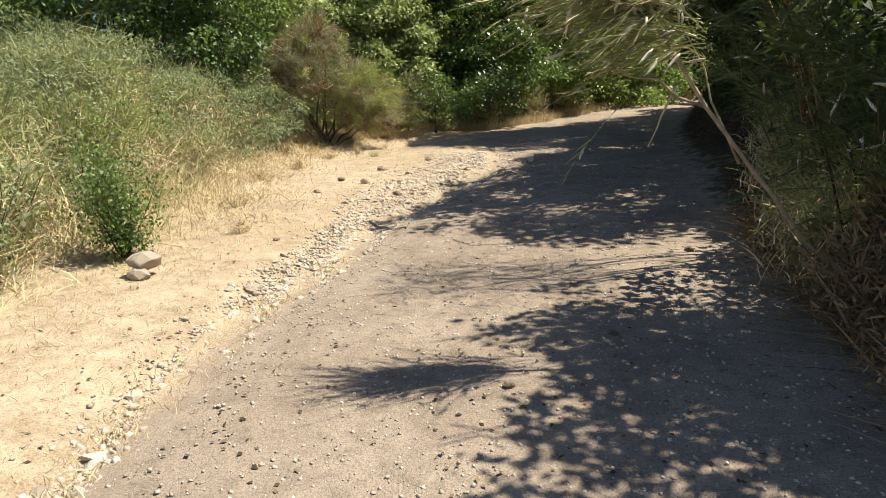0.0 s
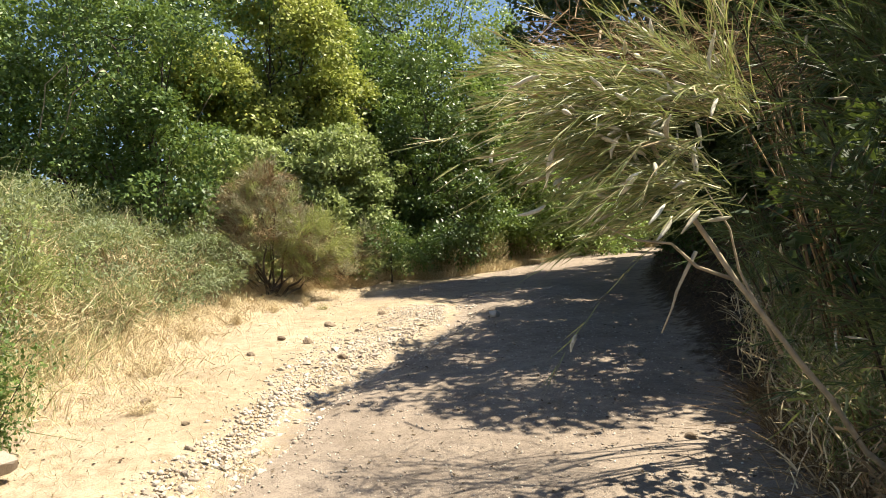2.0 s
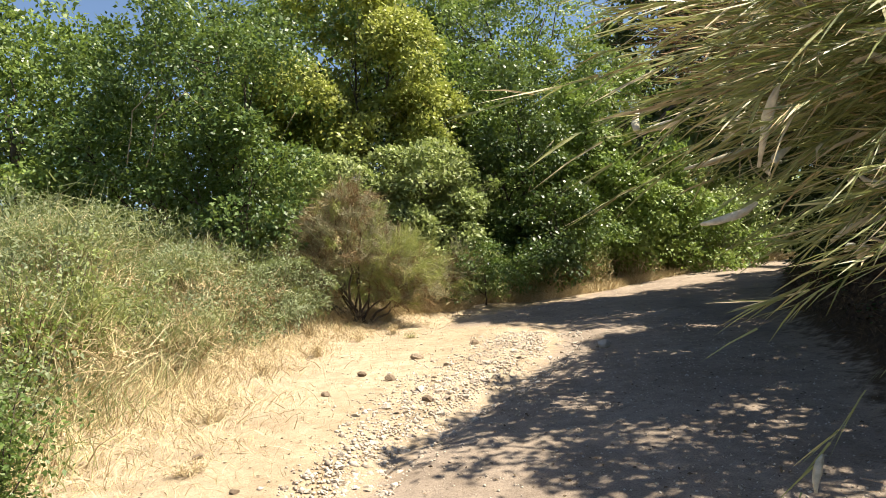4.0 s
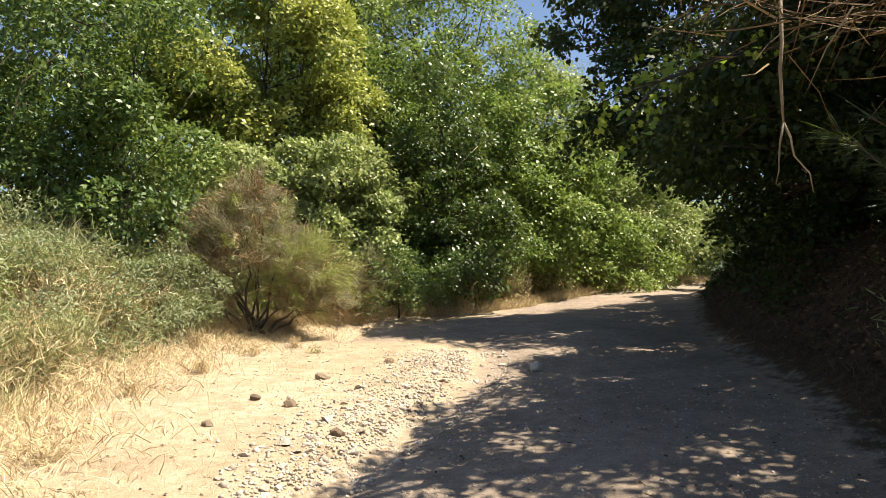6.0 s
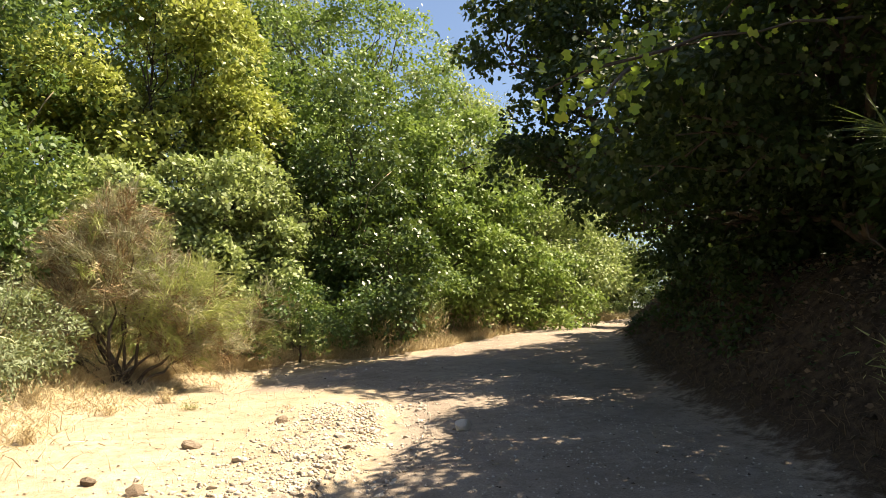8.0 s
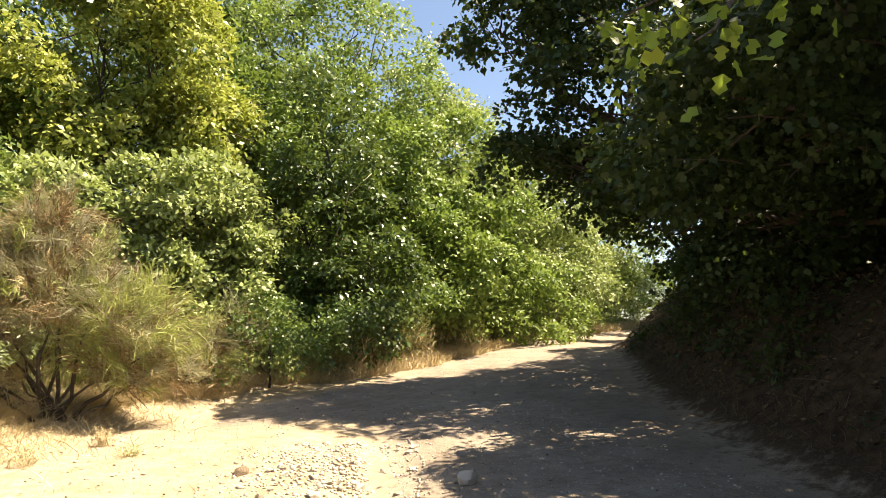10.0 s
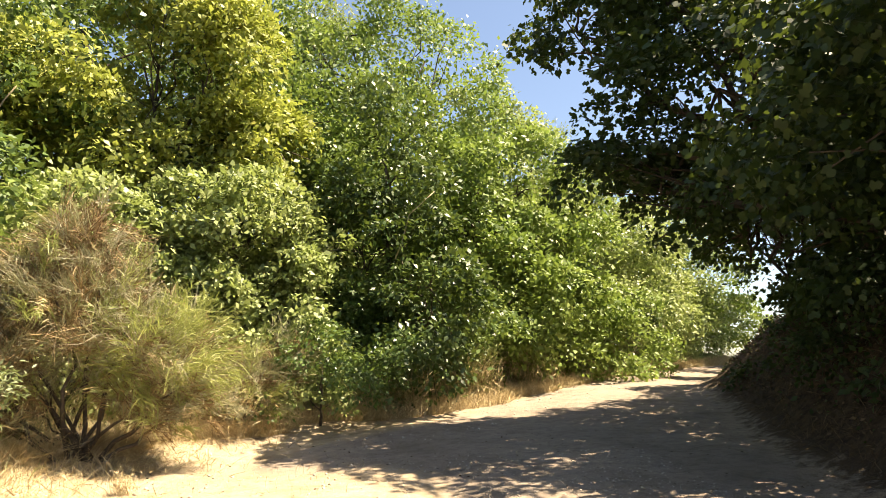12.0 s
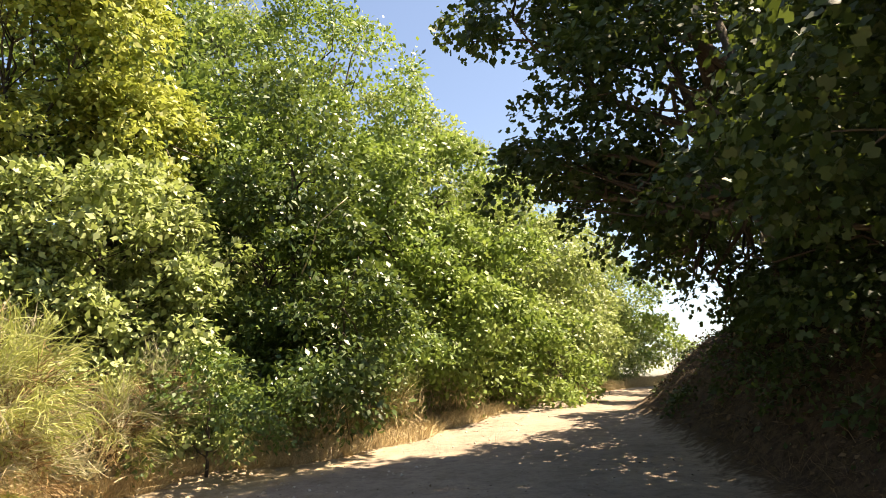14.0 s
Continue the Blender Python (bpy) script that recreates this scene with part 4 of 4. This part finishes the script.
def reed_fan(label, sources, stems, reach, mat, plumes=0, brown=None):
    """Fine arching stems that spray from a few points on a leaning cane, each set with narrow leaves."""
    base = on_ground(2.2, 3.6, 0)
    ob = thing("reed_clump", base, label, "reeds", "reeds at the lane's edge")
    P, D, T = [], [], []
    for src, way, loose in sources:
        n = stems
        s = road(*src) + rng.normal(size=(n, 3)) * 0.05
        d = unit(np.array(way, float) + loose * np.clip(rng.normal(size=(n, 3)), -1.6, 1.6))
        L = reach * rng.uniform(0.45, 1.1, n)
        bend = rng.normal(size=(n, 3)) * 0.10 - (0, 0, 0.15)
        v, f = ribbons(s, d, L, rng.uniform(0.0025, 0.0045, n), bend, 5)
        hang("spray", np_mesh("spray", v, f, mat), ob)
        for k in range(24):
            t = rng.uniform(0.1, 1.0, n)
            P.append(s + d * (L * t)[:, None] + bend * (L * t * t)[:, None])
            D.append(unit(d + 2 * bend * t[:, None] + 0.2 * rng.normal(size=(n, 3))))
    P, D = np.concatenate(P), np.concatenate(D)
    n = len(P)
    v, f = ribbons(P, D, reach * rng.uniform(0.08, 0.24, n), rng.uniform(0.0024, 0.0055, n), rng.normal(size=(n, 3)) * 0.05 - (0, 0, 0.08), 2)
    hang("foliage", np_mesh("foliage", v, f, mat), ob)
    dead = rng.choice(n, n // 6, replace=False)
    v, f = ribbons(P[dead], D[dead], reach * rng.uniform(0.10, 0.28, len(dead)), rng.uniform(0.003, 0.007, len(dead)), rng.normal(size=(len(dead), 3)) * 0.1 - (0, 0, 0.1), 2)
    hang("dead_leaf", np_mesh("dead_leaf", v, f, brown or STRAW), ob)
    for i in range(plumes):
        j = rng.integers(n // 3, n)
        p, d, bend = P[j], unit(D[j] + 0.5 * rng.normal(size=3)), rng.normal(size=3) * 0.35
        L = rng.uniform(0.05, 0.10)
        line = [p + d * L * q + bend * L * q * q for q in np.linspace(0, 1, 5)]
        hang("plume", np_mesh("plume", *tube(line, [0.003, 0.0066, 0.008, 0.006, 0.0026], 6, 0.25), PLUME, True), ob)
    return ob


reed_fan("leaning spray of reeds with narrow leaves and pale plumes",
         [((0.92, 3.2, 1.92), (-0.9, -0.1, 0.25), 0.3), ((1.02, 3.25, 1.78), (-0.95, -0.1, 0.0), 0.28), ((1.15, 3.2, 1.6), (-0.9, -0.05, 0.1), 0.25), ((1.3, 3.3, 1.9), (-0.7, -0.1, 0.5), 0.3),
          ((1.0, 3.2, 1.85), (-0.9, -0.1, 0.05), 0.2)], 56, 0.58, BLADE_REED, 90)
reed_fan("green spray of reeds behind the leaning cane, its shade put into the colour",
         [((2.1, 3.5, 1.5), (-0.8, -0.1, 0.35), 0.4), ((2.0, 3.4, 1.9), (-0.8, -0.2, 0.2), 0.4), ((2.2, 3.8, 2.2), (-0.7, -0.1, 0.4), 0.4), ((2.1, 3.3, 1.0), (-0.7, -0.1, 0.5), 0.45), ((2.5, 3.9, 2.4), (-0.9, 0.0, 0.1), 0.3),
          ((2.3, 3.0, 1.3), (-0.6, -0.2, 0.5), 0.45), ((2.7, 3.7, 1.2), (-0.7, -0.1, 0.4), 0.45), ((2.9, 4.3, 1.7), (-0.7, -0.1, 0.3), 0.45), ((2.6, 3.3, 0.7), (-0.6, -0.1, 0.6), 0.5)], 34, 0.72, BLADE_REED_SHADED, 45, LITTER_STALK_SHADED)
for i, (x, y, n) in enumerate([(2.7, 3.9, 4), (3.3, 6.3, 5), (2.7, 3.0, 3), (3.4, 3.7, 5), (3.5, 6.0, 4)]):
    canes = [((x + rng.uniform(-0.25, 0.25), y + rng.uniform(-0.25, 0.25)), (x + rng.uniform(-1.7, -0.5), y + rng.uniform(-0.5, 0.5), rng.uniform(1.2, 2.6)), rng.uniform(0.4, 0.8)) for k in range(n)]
    reed_clump("dense clump of green reeds with some pale plumes", canes, 190, 0.25, BLADE_REED_SHADED, 5, 0.6)


def pale_stick(label, pts, r, forks=()):
    ob = thing("bare_branch", road(*pts[0]), label, "branch", "bare branches over the lane")
    line = []
    for a, b in zip(pts[:-1], pts[1:]):
        line += bent(road(*a), road(*b), 4, 0.08)[:-1]
    line.append(road(*pts[-1]))
    hang("branch", np_mesh("branch", *tube(line, np.linspace(r, r * 0.5, len(line)), 7), BARK_PALE, True), ob)
    for a, b in forks:
        hang("twig", np_mesh("twig", *tube(bent(road(*a), road(*b), 5, 0.12), np.linspace(r * 0.6, r * 0.2, 5), 5), BARK_PALE, True), ob)


pale_stick("pale dead stem leaning from the reeds", [(2.3, 3.6, 0.25), (1.65, 3.3, 0.85), (1.24, 3.2, 1.3), (0.98, 3.2, 1.7), (0.86, 3.2, 1.95)], 0.013,
           [((1.45, 3.27, 1.02), (1.13, 3.2, 1.62)), ((1.1, 3.2, 1.4), (0.98, 3.2, 1.12)), ((1.24, 3.2, 1.3), (0.75, 3.15, 1.5))])
pale_stick("pale forked branch hanging over the lane", [(1.62, 6.0, 2.9), (1.46, 5.72, 2.28), (1.46, 5.7, 1.95)], 0.010,
           [((1.46, 5.7, 1.95), (1.43, 5.7, 1.70)), ((1.46, 5.7, 1.95), (1.59, 5.7, 1.67))])




for pts in ([(-5.7, 13.0, 2.9), (-5.4, 12.9, 3.7), (-4.9, 12.9, 4.1), (-4.6, 12.9, 3.8)], [(-6.2, 13.3, 3.0), (-6.0, 13.2, 3.9), (-5.6, 13.2, 4.3)], [(-3.6, 14.2, 2.6), (-3.7, 14.1, 3.4), (-3.4, 14.1, 3.9)],
            [(0.9, 17.0, 2.4), (1.1, 16.9, 3.1), (1.5, 17.0, 3.5)]):
    pale_stick("bare pale vine stem on the face of the hedge", pts, 0.013)


def dead_canes():
    """A broken bundle of brown canes that hangs over the edge of the lane."""
    base = on_ground(3.1, 5.0, 0)
    ob = thing("dead_reeds", base, "broken bundle of brown dead reeds hanging overhead", "reeds", "reeds at the lane's edge")
    for i in range(15):
        a = road(3.1 + rng.uniform(-0.3, 0.3), 5.0 + rng.uniform(-0.3, 0.3), 0.3)
        m = road(2.3 + rng.uniform(-0.2, 0.2), 4.9 + rng.uniform(-0.3, 0.3), 2.3 + rng.uniform(-0.15, 0.2))
        b = road(rng.uniform(0.55, 1.5), 4.8 + rng.uniform(-0.5, 0.5), 2.25 + rng.uniform(-0.2, 0.3))
        hang("cane", np_mesh("cane", *tube(bent(a, m, 4, 0.08)[:-1] + bent(m, b, 5, 0.12), np.linspace(0.009, 0.003, 8), 5), STRAW_BROWN if i % 3 == 0 else LITTER_STALK_SHADED, True), ob)
    n = 1600
    p = road(rng.uniform(0.9, 2.5, n), 4.85 + rng.normal(size=n) * 0.3, 2.4 + rng.normal(size=n) * 0.14)
    d = unit(rng.normal(size=(n, 3)) * 0.6 + (-0.9, 0, -0.1))
    hang("foliage", np_mesh("foliage", *ribbons(p, d, rng.uniform(0.1, 0.4, n), rng.uniform(0.003, 0.008, n), rng.normal(size=(n, 3)) * 0.15, 2), STRAW_BROWN), ob)


dead_canes()

# ---- grass ----


def turf(name, label, x, y, height, width, mat, lean=0.45, bow=0.5):
    """Many loose blades on the ground: one carpet."""
    n = len(x)
    p = on_ground(x, y, -0.01)
    d = unit(rng.normal(size=(n, 3)) * lean + (0, 0, 1))
    v, f = ribbons(p, d, height, width, rng.normal(size=(n, 3)) * (bow, bow, 0.1) - (0, 0, 0.15), 2)
    tagged(new(name, np_mesh(name, v, f, mat)), label, "grass", kind="stuff")


def tufted(n, tufts, xr, yr, size):
    """Positions gathered in tufts."""
    c = np.stack([rng.uniform(*xr, tufts), rng.uniform(*yr, tufts)], axis=1)
    k = rng.integers(0, tufts, n)
    return (c[k] + rng.normal(size=(n, 2)) * size).T


x, y = tufted(60000, 1500, (-9, -1.9), (2.6, 15), 0.12)
edge = np.interp(y, HEDGE_Y, HEDGE_X)
deep = smooth(-0.5, 1.0, edge - x + 0.35 * lumps(x, y, 2.0))
keep = rng.random(len(x)) < deep
x, y, deep = x[keep], y[keep], deep[keep]
split = rng.random(len(x)) < 0.88 - 0.4 * deep
turf("dry_grass", "tall straw-coloured dry grass on the verge", x[split], y[split], rng.uniform(0.2, 0.65, split.sum()) * (0.35 + 0.9 * deep[split]), rng.uniform(0.006, 0.012, split.sum()), STRAW)
turf("green_grass", "grey-green grass growing through the straw", x[~split], y[~split], rng.uniform(0.25, 0.75, (~split).sum()) * (0.35 + 0.9 * deep[~split]), rng.uniform(0.006, 0.012, (~split).sum()), BLADE_BROOM)

n = 15000
y = rng.uniform(2.0, 14.5, n)
x = np.interp(y, HEDGE_Y, HEDGE_X) + 0.25 + 0.45 * rng.normal(size=n) + 0.3 * lumps(y * 2.3, y, 1.0)
turf("dry_grass", "short pale straw spreading onto the verge", x, y, rng.uniform(0.05, 0.28, n) * (0.35 + 0.65 * smooth(4.5, 9.0, y)), rng.uniform(0.005, 0.010, n) * (0.5 + 0.5 * smooth(4.5, 9.0, y)), STRAW, 0.8, 0.6)

# straw along the hedge's foot round the bend
n = 52000
y = 13.0 + 15.0 * rng.random(n) ** 1.4
x = np.interp(y, HEDGE_Y, HEDGE_X) + (0.4 + 1.4 * smooth(15.4, 17.0, y)) * rng.random(n) ** 1.15 - 0.2 + 0.25 * lumps(y * 3, y, 1.0)
turf("dry_grass", "low golden dry grass along the hedge's foot", x, y, rng.uniform(0.06, 0.36, n), rng.uniform(0.006, 0.012, n), STRAW)

# short stubble on the verge and straw caught in the gully
n = 20000
y = rng.uniform(1.6, 13.5, n)
x = np.interp(y, HEDGE_Y, HEDGE_X) + rng.uniform(-0.2, 3.2, n)
keep = x < np.interp(y, GULLY_Y, GULLY_X) - 0.2
turf("stubble", "short trodden straw on the bare verge", x[keep], y[keep], rng.uniform(0.02, 0.08, keep.sum()), rng.uniform(0.002, 0.005, keep.sum()), STRAW, 1.6, 0.3)
n = 6500
y = rng.uniform(1.5, 5.6, n)
x = np.interp(y, GULLY_Y, GULLY_X) + rng.normal(size=n) * 0.075 - 0.03
turf("straw_litter", "broken straw washed into the gully", x, y, rng.uniform(0.03, 0.11, n), rng.uniform(0.003, 0.007, n), STRAW, 2.2, 0.4)

# brown grass at the foot of the bank, dead litter with shade in its colour further up
for n, near, far, high, mat, label in ((12000, 1.5, 5.8, 0.5, STRAW_BROWN, "matted brown grass and dead stalks under the reeds"), (6000, 5.8, 18.0, 0.25, LITTER_STALK_SHADED, "dead stalks and litter on the bank, darkened for its shade")):
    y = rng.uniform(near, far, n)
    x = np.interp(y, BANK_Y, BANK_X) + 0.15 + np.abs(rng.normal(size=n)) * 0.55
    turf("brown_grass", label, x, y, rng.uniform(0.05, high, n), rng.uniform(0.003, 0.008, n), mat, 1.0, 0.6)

# ---- stones ----


def stone_mesh(name, points, seed, mat, flat=0.65):
    r = np.random.default_rng(seed)
    bm = bmesh.new()
    for p in unit(r.normal(size=(points, 3))) * r.uniform(0.8, 1.1, (points, 1)) * (1, 0.8, flat):
        bm.verts.new(p)
    bmesh.ops.convex_hull(bm, input=bm.verts)
    bmesh.ops.delete(bm, geom=[v for v in bm.verts if not v.link_faces], context="VERTS")
    me = bpy.data.meshes.new(name)
    bm.to_mesh(me)
    bm.free()
    me.materials.append(mat)
    return me


def boulder(name, label, x, y, size, mat, lift=0.3, seed=1, flat=0.65, turn=0.0, group=""):
    me = stone_mesh(name, 44, seed, mat, flat)
    ob = new(name, me)
    ob.location = on_ground(x, y, size * flat * lift)
    ob.rotation_euler = (rng.uniform(-0.15, 0.15), rng.uniform(-0.15, 0.15), turn)
    ob.scale = (size, size, size)
    return tagged(ob, label, "rock", group)


boulder("rock", "small pale rock under a larger one", -2.24, 4.76, 0.095, STONE, 0.6, 3, 0.6)
boulder("rock", "grey flat-topped rock resting on a smaller one", -2.22, 4.84, 0.128, STONE, 1.55, 5, 0.62, 0.4)
boulder("rock", "white rock lying alone at the lane's edge", 1.38, 10.2, 0.085, STONE_PALE, 0.6, 8, 0.75)
for i, (x, y, s) in enumerate([(-0.88, 10.12, 0.12), (-1.02, 8.9, 0.10), (-1.37, 9.16, 0.08), (-0.2, 10.9, 0.1), (-1.5, 5.9, 0.055), (-2.0, 6.5, 0.06), (-0.55, 8.05, 0.09), (-1.55, 8.3, 0.07),
                               (0.3, 2.95, 0.05), (0.95, 3.55, 0.045), (0.62, 2.8, 0.025), (1.95, 5.15, 0.06)]):
    boulder("clod", "dark clod of earth on the dusty ground", x, y, s * 0.72, CLOD, 0.3, 20 + i, 0.62, i * 1.3, "clods of earth")

shapes = [stone_mesh("stone", 13, 60 + i, STONE) for i in range(8)]
bed = thing("stone_bed", on_ground(-0.6, 6.5, 0), "washed-out bed of loose grey stones beside the lane", "stones")


def bed_place(n):
    y = np.where(rng.random(n) < 0.2, rng.uniform(1.7, 4.8, n), rng.uniform(4.6, 11.8, n))
    near = np.interp(y, GULLY_Y, GULLY_X)
    far = np.interp(y, [1.5, 4.4, 5.4, 6.5, 8.4, 10.9, 12.0], [-1.75, -1.5, -1.3, -1.15, -1.0, -0.25, 0.2])
    return near + 0.05 + (far - near) * np.clip(0.45 + 0.36 * rng.normal(size=n), -0.2, 1.7), y


x, y = bed_place(300)
size = rng.uniform(0.026, 0.055, 300) * np.where(rng.random(300) < 0.14, 1.5, 1.0)
spots = on_ground(x, y, 0) + np.stack([0 * x, 0 * x, size * 0.02], axis=1)
for i in range(300):
    ob = new("stone", shapes[i % 8])
    ob.parent = bed
    ob.location = Vector(spots[i]) - bed.location
    ob.rotation_euler = (rng.uniform(-0.4, 0.4), rng.uniform(-0.4, 0.4), rng.uniform(0, 6.3))
    ob.scale = (size[i], size[i] * rng.uniform(0.7, 1.1), size[i] * rng.uniform(0.7, 1.1))

OCTA = np.array([[1, 0, 0], [0, 0.8, 0], [-1, 0, 0], [0, -0.8, 0], [0, 0, 0.7], [0, 0, -0.7]])
OCTA_F = np.array([[0, 1, 4], [1, 2, 4], [2, 3, 4], [3, 0, 4], [1, 0, 5], [2, 1, 5], [3, 2, 5], [0, 3, 5]])


def pebbles(name, label, x, y, size):
    n = len(x)
    p = on_ground(x, y, 0) + np.stack([0 * x, 0 * x, 0.08 * size], axis=1)
    axis, up = unit(rng.normal(size=(n, 3)) * (1, 1, 0.3)), unit(rng.normal(size=(n, 3)) * 0.3 + (0, 0, 1))
    r, a, nn = frames_from(axis, up)
    jit = OCTA[None] * rng.uniform(0.6, 1.25, (n, 6, 1))
    v = p[:, None] + size[:, None, None] * (jit[..., 0:1] * r[:, None] + jit[..., 1:2] * a[:, None] + jit[..., 2:3] * nn[:, None])
    f = OCTA_F[None] + (np.arange(n) * 6)[:, None, None]
    tagged(new(name, np_mesh(name, v.reshape(-1, 3), f.reshape(-1, 3), STONE)), label, "gravel", kind="stuff")


x, y = bed_place(900)
pebbles("small_stones", "loose fist-sized stones filling the washed-out bed", x, y, 0.015 + 0.03 * rng.random(900) ** 2)
x, y = bed_place(5200)
pebbles("small_stones", "small stones filling the washed-out bed", x, y, rng.uniform(0.009, 0.024, 5200))
n = 16000
y = 1.4 + 12.0 * rng.random(n) ** 1.3
x = rng.uniform(-1.8, 3.2, n)
keep = (x > np.interp(y, GULLY_Y, GULLY_X) - 0.5) & (x < np.interp(y, BANK_Y, BANK_X) + 0.2)
pebbles("gravel", "fine loose gravel on the dusty lane", x[keep], y[keep], 0.004 + 0.013 * rng.random(keep.sum()) ** 2.5)
n = 600
y = rng.uniform(11.0, 26.0, n)
x = np.interp(y, HEDGE_Y, HEDGE_X) + rng.uniform(0.3, 3.0, n)
pebbles("gravel", "scattered stones round the shaded bend", x, y, rng.uniform(0.008, 0.03, n))

n = 2600
y = 1.6 + 13.0 * rng.random(n)
x = np.interp(y, HEDGE_Y, HEDGE_X) + 0.4 + rng.random(n) * (np.interp(y, BANK_Y, BANK_X) - np.interp(y, HEDGE_Y, HEDGE_X))
p = on_ground(x, y, 0.006)
v, f = leaves(p, unit(rng.normal(size=(n, 3)) * (1, 1, 0.15)), unit(rng.normal(size=(n, 3)) * 0.3 + (0, 0, 1)), rng.uniform(0.012, 0.04, n), OVAL)
tagged(new("leaf_litter", np_mesh("leaf_litter", v, f, LITTER_STALK_SHADED)), "dark fallen leaves and crumbs scattered on the dust", "leaf litter", kind="stuff")

# ground ivy and fallen leaves in drifts over the shaded bank
n = 18000
y = rng.uniform(5.0, 21.0, n)
x = np.interp(y, BANK_Y, BANK_X) + 0.3 + 2.6 * rng.random(n) ** 0.8
drift = np.clip(0.5 + 1.2 * lumps(x, y, 2.4, 3.0), 0.05, 1)
green = rng.random(n) < 0.45 * drift
for name, label, keep, mat in (("ground_ivy", "creeping ivy over the shaded bank, shade in its leaf colour", green, LEAF_OAK_SHADED), ("leaf_litter", "brown fallen leaves on the shaded bank", ~green, LITTER_STALK_SHADED)):
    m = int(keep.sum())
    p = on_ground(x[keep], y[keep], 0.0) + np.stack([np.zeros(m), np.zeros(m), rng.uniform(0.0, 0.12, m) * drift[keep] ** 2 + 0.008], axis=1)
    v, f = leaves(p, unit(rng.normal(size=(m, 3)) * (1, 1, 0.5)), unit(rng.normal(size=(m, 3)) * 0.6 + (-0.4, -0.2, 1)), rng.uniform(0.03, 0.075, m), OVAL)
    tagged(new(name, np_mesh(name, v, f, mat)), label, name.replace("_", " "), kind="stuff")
